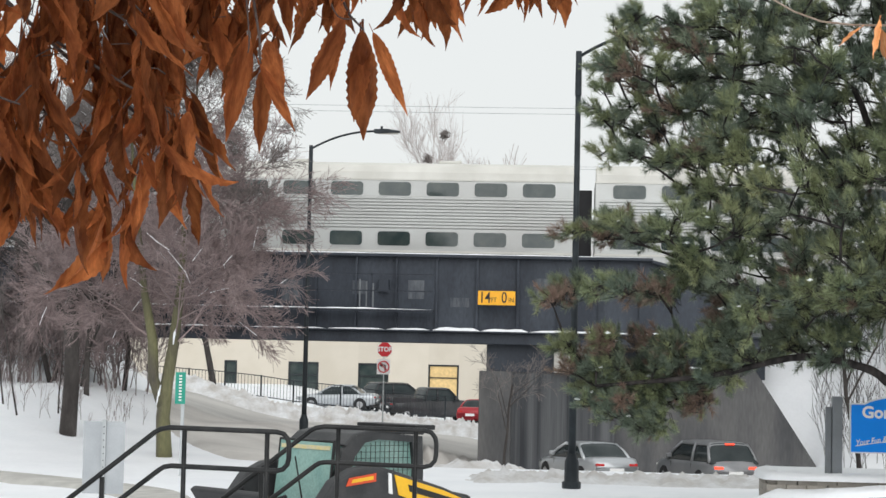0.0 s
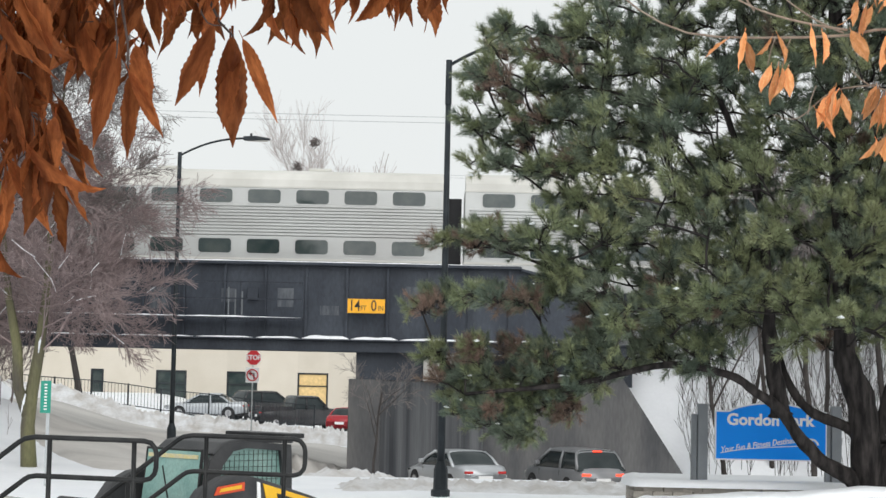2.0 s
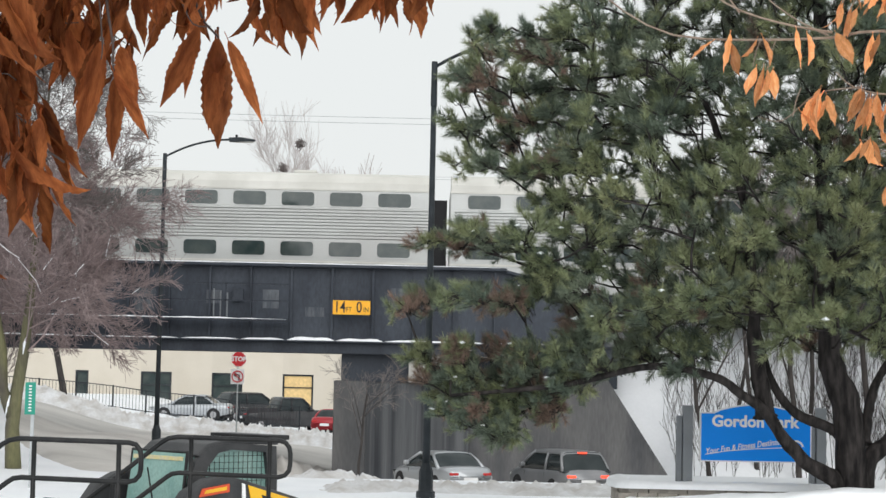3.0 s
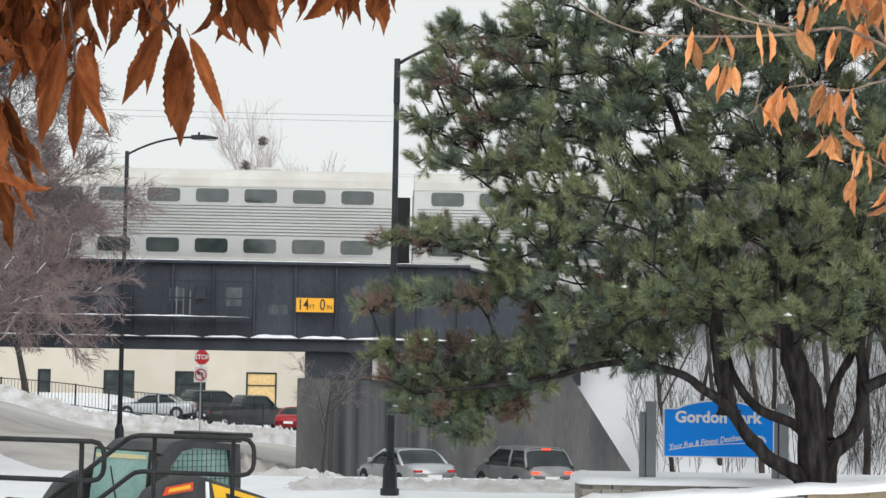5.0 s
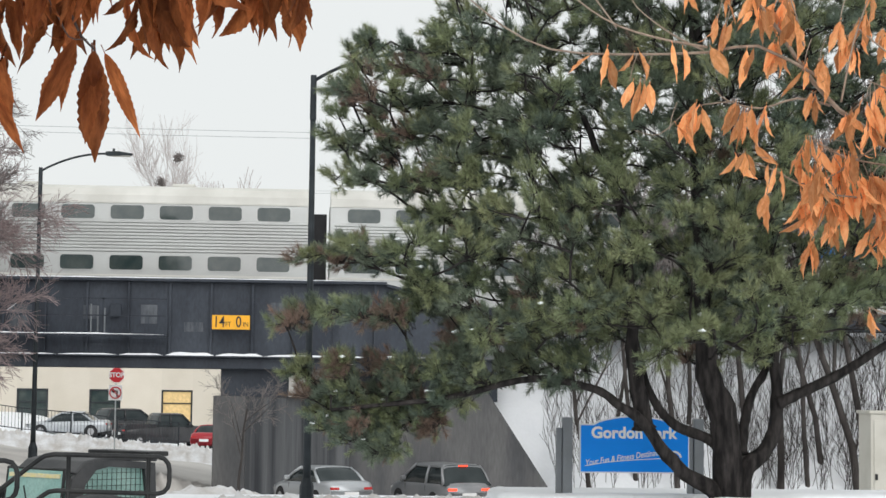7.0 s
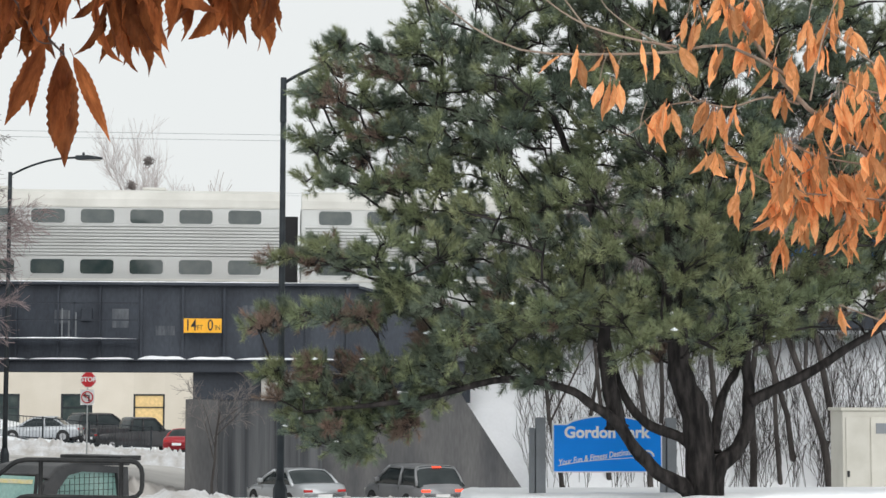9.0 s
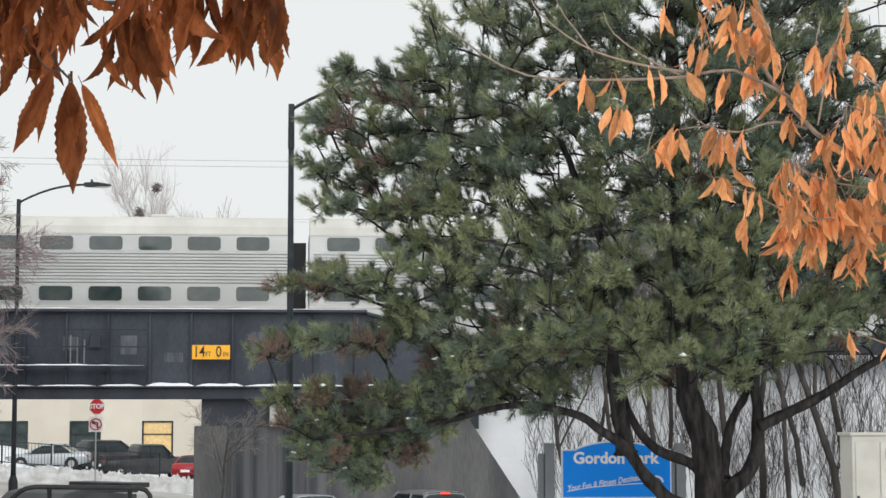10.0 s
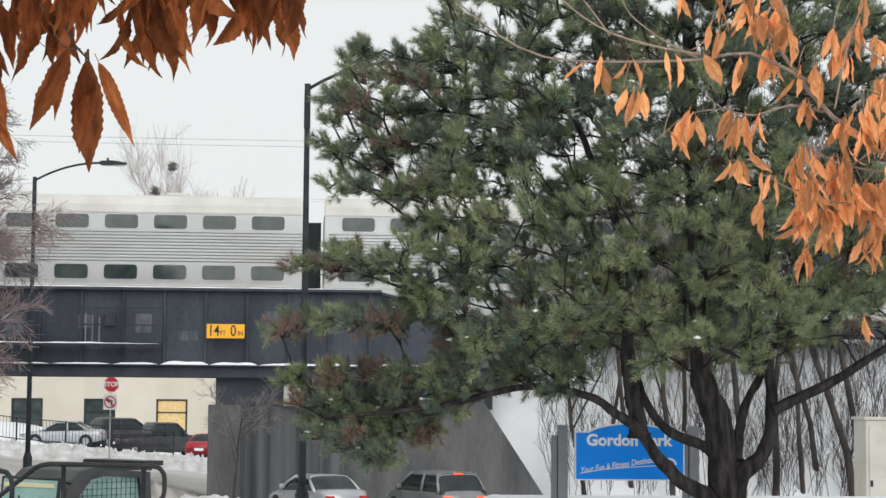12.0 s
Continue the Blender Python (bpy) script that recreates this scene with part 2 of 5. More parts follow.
walk_line = [(-26, 42.0), (-18, 41.0), (-11.5, 38.6), (-8, 35.5), (-7, 30)]
path, n = Shape(), 60
for i in range(n + 1):
    c, d = blend(walk_line, i / n), blend(walk_line, min(1, i / n + 0.01)) - blend(walk_line, max(0, i / n - 0.01))
    nrm = Vector((-d.y, d.x)).normalized()
    for k in range(5):
        p = c + nrm * (k - 2) * 0.45
        path.v.append((p.x, p.y, ground_z(p.x, p.y) + (0.07 if 0 < k < 4 else -0.1)))
path.f = [(j * 5 + i, j * 5 + i + 1, (j + 1) * 5 + i + 1, (j + 1) * 5 + i) for j in range(n) for i in range(4)]
tagged(part("pavement", path, PALE, smooth=True), "cleared damp concrete footpath through snow", "pavement", kind="structure")
snow_bank([(40, 58.3), (20, 58), (9, 56.8), (1, 53), (-3.5, 47)], 0.35, 1.1, "snow_bank", "low lumpy ploughed snow bank along road")
snow_bank([(15, 42.0), (8, 42.0), (2, 42.3), (-2.5, 41.6)], 0.24, 1.5, "snow_bank", "trampled lumpy grey snow along the verge", 1.3)
snow_bank([(-3.6, 92.2), (-8, 92.6), (-12.5, 92.6), (-18, 92.8), (-30, 104)], 0.75, 1.9, "snow_bank", "high ploughed snow bank beyond the bridge", 0.7)
snow_bank([(-5.6, 71), (-4.6, 71.5), (-3.7, 72)], 0.6, 1.2, "snow_bank", "dark slush heap beside the abutment", 0.6, ROAD)

# ---- the railway bridge ----
bridge = thing("railway_bridge", "dark painted steel girder railway bridge with snowy ledges", "bridge", at=(-8, 70, -1.5))
bridge.location = (0, 0, 0)
G0, G1 = -27.0, 2.9  # ends of the girder
part("girder_web", Shape().prism([(G0, 3.85), (5.0, 3.85), (5.0, 5.9), (4.2, 6.35), (G1, 6.62), (G0, 6.62)], 70.3, 70.36), STEEL, bridge)
part("top_flange", Shape().box(G0, G1, 69.95, 70.65, 6.62, 6.72).box(G1, 4.25, 70.0, 70.6, 6.55, 6.65, Matrix.Translation((G1, 0, 6.6)) @ Matrix.Rotation(radians(14), 4, "Y") @ Matrix.Translation((-G1, 0, -6.6))), STEEL, bridge)
part("bottom_beam", Shape().box(G0, 7.0, 69.75, 70.7, 3.4, 3.82), STEEL, bridge, bevel=0.03)
part("lower_ledge", Shape().box(G0, 7.0, 69.5, 70.3, 3.82, 3.87), STEEL, bridge)
x = G0 + 0.6
while x < G1:
    part("stiffener", Shape().box(x - 0.04, x + 0.04, 70.15, 70.3, 3.87, 6.62), STEEL, bridge)
    x += 1.52
part("walkway", Shape().box(-24, -5.2, 69.45, 70.05, 4.56, 4.62), STEEL, bridge)
for x in np.arange(-23.6, -5.2, 2.3):
    part("railing_post", Shape().box(x - 0.03, x + 0.03, 69.47, 69.53, 4.62, 5.95), STEEL, bridge)
for z in (5.3, 5.92):
    part("handrail", Shape().box(-24, -5.2, 69.47, 69.53, z - 0.025, z + 0.025), STEEL, bridge)
# Grey strips stand in for sky showing through gaps; the box is added too.
for x in (-8.0, -7.75, -7.5):
    part("conduit", Shape().tube([(x, 70.1, 4.7), (x, 70.1, 5.75 - 0.3 * (x + 8))], 0.03, 6), GREYPOST, bridge)
part("junction_box", Shape().box(-7.3, -6.9, 70.0, 70.14, 5.3, 5.75), STEEL, bridge, bevel=0.02)
# Thin panels a little paler than the web behind them.
for x, z, wide, high in ((-8.3, 5.45, 0.5, 0.5), (-6.2, 5.4, 0.6, 0.7), (-4.6, 4.95, 0.7, 0.35), (-1.4, 5.5, 1.0, 0.8), (0.4, 5.45, 0.9, 0.7), (-11.0, 5.3, 0.8, 0.8)):
    part("web_plate", Shape().box(x, x + wide, 70.285, 70.299, z - high / 2, z + high / 2), PALERSTEEL, bridge, "paler steel panel on the girder web")
part("deck", Shape().box(-27, 7.5, 70.7, 79.5, 4.7, 5.3), STEEL, bridge)
part("far_girder", Shape().box(-27, 7.5, 79.5, 79.7, 3.6, 6.5), STEEL, bridge)
part("steel_bent", Shape().box(-3.2, -0.4, 70.2, 72.0, 2.4, 3.4), STEEL, bridge)
part("end_bearing", Shape().box(-0.38, 7.2, 71.3, 72.0, 2.3, 3.4), STEEL, bridge)


def snow_strip(x0, x1, y0, y1, z, high, parent):
    s, n = Shape(), max(3, int((x1 - x0) / 0.25))
    for i in range(n + 1):
        x = x0 + (x1 - x0) * i / n
        hgt = high * (0.75 + 0.5 * noise.noise(Vector((x * 1.7, y0, z)))) * min(1, 6 * i / n + 0.1, 6 * (n - i) / n + 0.1)
        s.v += [(x, y0, z), (x, y0 + 0.01, z + hgt * 0.8), (x, (y0 + y1) / 2, z + hgt), (x, y1, z + hgt * 0.8)]
    s.f = [(i * 4 + k, (i + 1) * 4 + k, (i + 1) * 4 + k + 1, i * 4 + k + 1) for i in range(n) for k in range(3)]
    return part("snow", s, SNOW, parent, "white snow lying on the ledge", smooth=True)


snow_strip(-24, -5.25, 69.46, 69.9, 4.622, 0.06, bridge)
snow_strip(G0, G1, 69.95, 70.6, 6.722, 0.05, bridge)
for a, b, hgt in ((-26, -12.1, 0.07), (-12, -9.2, 0.06), (-9.1, -7, 0.07), (-6.9, -5.3, 0.08), (-5.2, -3.45, 0.14), (-3.4, -1.65, 0.13), (-1.6, 2.2, 0.12), (2.4, 4.9, 0.09)):
    snow_strip(a, b, 69.52, 70.25, 3.872, hgt, bridge)

abutment = thing("bridge_abutment", "dark stained concrete bridge abutment and sloping wing wall", "abutment")
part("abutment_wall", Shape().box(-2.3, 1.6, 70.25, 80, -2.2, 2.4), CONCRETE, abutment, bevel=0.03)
part("corner_pier", Shape().box(-3.45, -2.25, 69.9, 80, -2.2, 2.42), WING, abutment, "greyer stained concrete pier", bevel=0.04)
part("wing_wall", Shape().prism([(1.2, -2.2), (9.6, -2.2), (9.5, -1.55), (6.75, 2.66), (1.2, 2.66)], 70.4, 71.0), WING, abutment, bevel=0.03)
part("bearing_pedestal", Shape().box(-0.69, 0.64, 69.95, 70.2, 2.4, 3.38), PALE, abutment, "pale concrete pedestal", bevel=0.02)
snow_strip(1.3, 6.7, 70.42, 70.98, 2.662, 0.08, abutment)
for k in range(9):
    x = -2.05 + k * 0.4 + 0.07 * math.sin(k * 2.3)
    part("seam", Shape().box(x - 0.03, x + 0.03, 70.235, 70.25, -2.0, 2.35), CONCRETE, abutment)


# ---- the train ----
def rounded(x0, x1, z0, z1, r):
    """A rectangle in x and z with rounded corners."""
    pts = []
    for cx, cz, a0 in ((x1 - r, z1 - r, 0), (x0 + r, z1 - r, 90), (x0 + r, z0 + r, 180), (x1 - r, z0 + r, 270)):
        pts += [(cx + r * math.cos(radians(a0 + 22.5 * k)), cz + r * math.sin(radians(a0 + 22.5 * k))) for k in range(5)]
    return pts


def rail_car(x0, logo):
    car = thing("train_car", "stainless steel double-deck commuter train car on bridge", "train car", "cars of the train")
    y0, y1, L = 73.4, 76.3, 25.6
    zb, zr = 5.95, 9.86
    body = Shape().box(x0, x0 + L, y0, y1, zb, zr)
    part("body", body, STAINLESS, car, bevel=0.05)
    roof = [(-1.45, zr), (-1.42, 10.15), (-1.25, 10.42), (-0.9, 10.56), (0, 10.64), (0.9, 10.56), (1.25, 10.42), (1.42, 10.15), (1.45, zr)]
    s = Shape().prism(roof, x0 + 0.05, x0 + L - 0.05, Matrix.Translation((0, (y0 + y1) / 2, 0)) @ Matrix(((0, 1, 0, 0), (1, 0, 0, 0), (0, 0, 1, 0), (0, 0, 0, 1))))
    part("roof", s, ROOFWHITE, car, "cream painted roof")
    part("gutter", Shape().box(x0, x0 + L, y0 - 0.03, y0, 9.82, 9.88), ROOFWHITE, car)
    part("floor_sill", Shape().box(x0, x0 + L, y0 - 0.02, y0, 6.98, 7.06), ROOFWHITE, car)
    for z in np.arange(7.98, 9.12, 0.125):
        part("flute", Shape().prism([(-0.05, z - 0.02), (0.0, z - 0.05), (0.0, z + 0.05), (-0.05, z + 0.035)], x0 + 0.2, x0 + L - 0.2, Matrix.Translation((0, y0, 0)) @ Matrix(((0, 1, 0, 0), (1, 0, 0, 0), (0, 0, 1, 0), (0, 0, 0, 1)))), STAINLESS, car)
    part("underframe", Shape().box(x0 + 0.3, x0 + L - 0.3, y0 + 0.2, y1 - 0.2, 5.3, zb), STEEL, car)
    x = x0 + 1.35
    while x < x0 + L - 1.4:
        for z, hh in ((9.48, 0.27), (7.52, 0.28)):
            w = part("window", Shape().prism(rounded(x - 0.64, x + 0.64, z - hh, z + hh, 0.13), y0 - 0.034, y0 - 0.004), DARKGLASS, car)
            part("window_frame", Shape().prism(rounded(x - 0.71, x + 0.71, z - hh - 0.055, z + hh + 0.055, 0.17), y0 - 0.026, y0), STAINLESS, w)
        x += 1.89
    if logo:
        part("logo_panel", Shape().box(logo - 2.0, logo + 2.0, y0 - 0.08, y0 - 0.024, 8.15, 8.85), BLUE, car, "bright blue panel")
        part("logo_bar", Shape().box(logo - 0.95, logo + 0.55, y0 - 0.088, y0 - 0.08, 8.32, 8.66), WHITE, car)
    for x in (x0 + 3.5, x0 + 8, x0 + 14, x0 + 20):
        part("roof_vent", Shape().box(x, x + 0.9, 74.3, 75.4, 10.6, 10.72), ROOFWHITE, car, bevel=0.03)
    part("end_diaphragm", Shape().box(x0 + L, x0 + L + 0.5, 74.1, 75.6, 6.1, 9.6), RUBBER, car)
    return car


GAP = 0.45
rail_car(GAP - 0.3 - 25.6, 0)
rail_car(GAP + 0.3, 22.0)


# ---- the street lamps ----
def street_lamp(x, y, z, high, arm, label):
    lamp = thing("street_lamp", label, "street lamp", "street lamps", at=(x, y, z))
    part("base", Shape().tube([(0, 0, -0.3), (0, 0, 0.08), (0, 0, 0.1), (0, 0, 0.5), (0, 0, 0.58), (0, 0, 0.68)], [0.2, 0.2, 0.155, 0.15, 0.12, 0.09], 8), LAMPPAINT, lamp, bevel=0.01)
    part("pole", Shape().tube([(0, 0, 0.6), (0, 0, high * 0.5), (0, 0, high - 0.95)], [0.085, 0.07, 0.06], 12), LAMPPAINT, lamp, smooth=True)
    part("collar", Shape().tube([(0, 0, high - 0.95), (0, 0, high)], [0.072, 0.066], 12), LAMPPAINT, lamp)
    pts = [(arm * t, 0, high - 0.12 + 0.62 * (1 - (1 - t) ** 2.1)) for t in np.linspace(0, 1, 12)]
    part("arm", Shape().tube(pts, 0.035, 8), LAMPPAINT, lamp, smooth=True)
    head = part("luminaire", Shape().prism([(arm - 0.1, high + 0.44), (arm + 0.15, high + 0.42), (arm + 0.75, high + 0.46), (arm + 0.78, high + 0.51), (arm + 0.3, high + 0.58), (arm - 0.1, high + 0.56)], -0.14, 0.14), LAMPPAINT, lamp, bevel=0.02)
    part("photocell", Shape().tube([(arm + 0.15, 0, high + 0.57), (arm + 0.15, 0, high + 0.67)], 0.04, 8), LAMPPAINT, head)
    part("lens", Shape().box(arm + 0.1, arm + 0.7, -0.1, 0.1, high + 0.415, high + 0.44), PALE, head)
    return lamp


street_lamp(0.02, 39.6, 0.1, 9.15, 2.0, "tall dark metal street lamp beside a pine tree")
street_lamp(-8.83, 62, ground_z(-8.83, 62), 9.81 - ground_z(-8.83, 62), 2.2, "tall dark metal street lamp before the railway bridge")

# ---- the building beyond ----
house = thing("commercial_building", "long cream stucco building with dark windows", "building")
BY, BT = 130.0, 7.0
holes = [(-18.64 + k * 4.88 - 1.06, -18.64 + k * 4.88 + 1.06) for k in range(0, 5)]
holes.insert(0, (-24.2, -23.3))
spans, cur = [], -45.0
for a, b in holes:
    spans.append((cur, a))
    cur = b
spans.append((cur, 20.0))
for a, b in spans:
    part("wall_pier", Shape().box(a, b, BY, BY + 0.3, -2, BT), STUCCO, house)
for a, b in holes:
    part("lintel_wall", Shape().box(a, b, BY, BY + 0.3, 2.7, BT), STUCCO, house)
    part("sill_wall", Shape().box(a, b, BY, BY + 0.3, -2, 0.4), STUCCO, house)
part("roof", Shape().box(-45, 20, BY - 0.1, BY + 30, BT, BT + 0.3), PALE, house)
part("side_wall", Shape().box(-45, -44.7, BY + 0.3, BY + 30, -2, BT).box(19.7, 20, BY + 0.3, BY + 30, -2, BT).box(-45, 20, BY + 29.7, BY + 30, -2, BT), STUCCO, house)
WARM = lit("lit_window_blind", (0.62, 0.44, 0.2), 0.22)
for i, (a, b) in enumerate(holes):
    w = part("window", Shape().box(a, b, BY + 0.12, BY + 0.16, 0.4, 2.7), WARM if i == 3 else DARKGLASS, house, "window lit warm from inside" if i == 3 else "")
    part("frame", Shape().box(a, b, BY + 0.02, BY + 0.12, 2.58, 2.7).box(a, a + 0.12, BY + 0.02, BY + 0.12, 0.4, 2.58).box(b - 0.12, b, BY + 0.02, BY + 0.12, 0.4, 2.58).box(a + 0.12, b - 0.12, BY + 0.02, BY + 0.12, 1.75, 1.83), LAMPPAINT, w)

# ---- the pine ----
def needle_tufts(seats, rng, count, long, wide):
    """Bottle-brush shoots: seats are (root, tip, scale, old); needles sweep forward along each shoot and fan out at its tip."""
    roots = np.array([q[0] for q in seats])
    tips = np.array([q[1] for q in seats])
    sizes = np.array([q[2] for q in seats])
    n, k = len(seats), len(seats) * count
    ways = tips - roots
    ways /= np.linalg.norm(ways, axis=1)[:, None]
    helper = np.where(np.abs(ways[:, 2:]) < 0.9, np.array([[0, 0, 1.0]]), np.array([[1.0, 0, 0]]))
    u = np.cross(ways, helper)
    u /= np.linalg.norm(u, axis=1)[:, None]
    v = np.cross(ways, u)
    idx = np.repeat(np.arange(n), count)
    along = rng.uniform(0, 1, k) ** 0.75
    ang, lean = rng.uniform(0, 2 * np.pi, k), np.radians(rng.uniform(38, 72, k) - 30 * along ** 3)
    radial = u[idx] * np.cos(ang)[:, None] + v[idx] * np.sin(ang)[:, None]
    way = ways[idx] * np.cos(lean)[:, None] + radial * np.sin(lean)[:, None]
    way[:, 2] += 0.1
    base = roots[idx] + (tips - roots)[idx] * along[:, None]
    end = base + way * (long * sizes[idx] * rng.uniform(0.75, 1.15, k))[:, None]
    side = np.cross(way, rng.normal(size=(k, 3)))
    side *= (wide / 2 / np.maximum(np.linalg.norm(side, axis=1), 1e-6))[:, None]
    pts = np.empty((k * 3, 3))
    pts[0::3], pts[1::3], pts[2::3] = base - side, base + side, end
    me = bpy.data.meshes.new("needles")
    me.vertices.add(k * 3)
    me.vertices.foreach_set("co", pts.ravel())
    me.loops.add(k * 3)
    me.loops.foreach_set("vertex_index", np.arange(k * 3, dtype=np.int32))
    me.polygons.add(k)
    me.polygons.foreach_set("loop_start", np.arange(0, k * 3, 3, dtype=np.int32))
    me.update(calc_edges=True)
    return me


NEEDLE = material("pine_needles", (0.19, 0.235, 0.125), 0.6, vary=0.2, scale=0.8, bump=0, second=(0.27, 0.29, 0.145), fine=4, island=0.4)
# A darker, bluer needle tone: crown shade put into the colour.
SHADENEEDLE = material("shade_toned_needles", (0.115, 0.155, 0.115), 0.6, vary=0.2, scale=0.8, bump=0, second=(0.165, 0.195, 0.125), fine=4, island=0.4)
DEADNEEDLE = material("dead_pine_needles", (0.2, 0.13, 0.1), 0.7, vary=0.2, scale=0.9, bump=0, second=(0.15, 0.115, 0.085), fine=4, island=0.4)

PY = 32.0
STEMS = {
    "low_limb": ([(7.15, 0.5), (6.95, 0.95), (6.41, 1.26), (6.07, 1.6), (5.68, 2.1), (5.29, 2.38), (4.83, 2.65), (3.79, 2.81), (2.36, 2.48), (1.3, 2.35), (0.4, 2.25)], 0.2, 0.03, -0.6),
    "left_stem": ([(5.75, 2.0), (5.63, 2.77), (5.52, 3.32), (5.47, 4.05), (5.3, 5.6), (4.6, 7.3)], 0.17, 0.05, -0.4),
    "inner_limb": ([(7.1, 1.3), (6.98, 1.76), (6.36, 2.04), (5.97, 2.48), (5.75, 3.1), (5.4, 4.4), (4.4, 5.6)], 0.12, 0.04, 0.5),
    "trunk": ([(7.27, 0.45), (7.15, 2.1), (6.93, 2.77), (6.82, 3.4), (6.74, 5.61), (6.66, 8.08), (6.6, 10.4), (6.6, 12.2)], 0.29, 0.07, 0.0),
    "right_stem": ([(7.38, 0.45), (7.55, 1.3), (7.86, 1.62), (8.08, 2.15), (8.08, 2.72), (8.03, 3.51), (8.08, 5.13), (8.3, 7.6), (8.5, 9.8)], 0.175, 0.05, 0.2),
    "right_limb": ([(8.1, 2.45), (9.17, 2.99), (10.05, 3.56), (11.03, 4.16), (12.2, 4.6)], 0.11, 0.03, -0.7),
    "back_limb": ([(7.45, 1.6), (7.61, 2.38), (7.97, 3.0), (8.3, 3.7), (9.0, 5.2)], 0.1, 0.04, 0.9),
}
pine = thing("pine_tree", "large multi-stemmed green pine with some browned needles", "tree")
rng = np.random.default_rng(5)
nodes = []
for name, (line, r0, r1, drift_y) in STEMS.items():
    n = 60
    pts, rad = [], []
    for i in range(n + 1):
        t = i / n
        p = blend(line, t)
        wob = 0.05 * noise.noise(Vector((p.x * 2, p.y * 2, len(name))))
        pts.append(Vector((p.x + wob, PY + drift_y * t + wob, p.y)))
        rad.append((r0 + (r1 - r0) * t ** (0.5 if name == "low_limb" else 0.75)) * (1 + 0.12 * noise.noise(Vector((p.x * 5, p.y * 5, 7)))) * (1.25 if i == 0 and name != "right_limb" else 1))
        if i > 14 and i % 3 == 0:
            nodes.append(pts[-1])
    stem = Shape().tube(pts, rad, 28)
    for i, v in enumerate(stem.v):
        k = min(i // 28, n)
        v, c = Vector(v), pts[k]
        plate = noise.noise(Vector((v.x * 9, v.y * 9, v.z * 2.6))) + 0.6 * noise.noise(Vector((v.x * 22, v.y * 22, v.z * 7)))
        stem.v[i] = tuple(c + (v - c) * (1 + 0.13 * plate))
    part(name, stem, PINEBARK, pine, smooth=True)

# crown, as tiers: height, reach to the west, reach to the east, lowest foliage allowed
TIERS = [(1.65, 0.45, 1.8), (2.05, 0.0, 2.6), (2.5, -0.25, 2.9), (2.95, -0.4, 5.0), (3.45, 2.2, 8.6), (3.85, -0.7, 9.4), (4.3, 1.5, 12.2), (4.85, -0.35, 12.4), (5.45, 1.7, 12.4),
         (6.1, 0.3, 12.2), (6.8, 0.1, 12.0), (7.5, 0.15, 11.8), (8.2, 0.5, 11.4), (8.9, 1.9, 11.0), (9.7, 2.8, 10.6), (10.6, 3.5, 10.0), (11.6, 4.4, 9.0), (12.6, 5.6, 7.8)]
green, blue, dead = [], [], []
twigs = Shape()


def pad(x, y, z, kind, spread=0.4, shoots=14):
    """A branch end: a bough out of the nearest stem, a few side twigs, and a cushion of upturned shoots on them."""
    goal = Vector((x, y, z))
    seat = min(nodes, key=lambda q: (q - goal).length + 1.6 * max(0, q.z - goal.z + 0.1))
    flat = (goal - seat).length
    mid = seat.lerp(goal, 0.5) + Vector((0, 0, -0.1 * flat + 0.12)) + Vector(rng.normal(0, 0.06 * flat, 3))
    path = [seat, seat.lerp(mid, 0.55) + Vector(rng.normal(0, 0.03 * flat, 3)), mid, mid.lerp(goal, 0.55), goal]
    part("bough", Shape().tube(path, [0.012 + 0.014 * flat, 0.012 + 0.01 * flat, 0.016 + 0.004 * flat, 0.013, 0.008], 5, cap=False), PINEBARK, pine, smooth=True)
    nodes.extend((mid, mid.lerp(goal, 0.7)))
    heading = (goal - mid).normalized()
    outward = Vector((x - 6.6, (y - PY) * 1.5, 0))
    if outward.length > 0.1:
        heading = (heading + outward.normalized() * 0.7).normalized()
    for _ in range(shoots):
        side = Vector(rng.normal(0, 1, 3))
        side = (side - heading * side.dot(heading)).normalized()
        root = goal - heading * rng.uniform(-0.1, 0.9) * spread + Vector(rng.normal(0, 0.14 * spread, 3))
        way = (heading * rng.uniform(0.3, 1.0) + side * rng.uniform(0.25, 1.0) + Vector((0, 0, 0.42))).normalized()
        reach = spread * rng.uniform(0.55, 1.05)
        tip = root + way * reach
        if rng.random() < 0.6:
            twigs.tube([mid.lerp(goal, rng.uniform(0.4, 0.95)), root, tip], [0.009, 0.007, 0.005], 3, cap=False)
        else:
            twigs.tube([root, tip], [0.008, 0.005], 3, cap=False)
        # the foliage sits on the outer part of the shoot only
        seats = kind if rng.random() < 0.86 else (green if kind is blue else blue)
        seats.append((tuple(tip - way * min(reach, 0.2)), tuple(tip), rng.uniform(0.85, 1.2)))


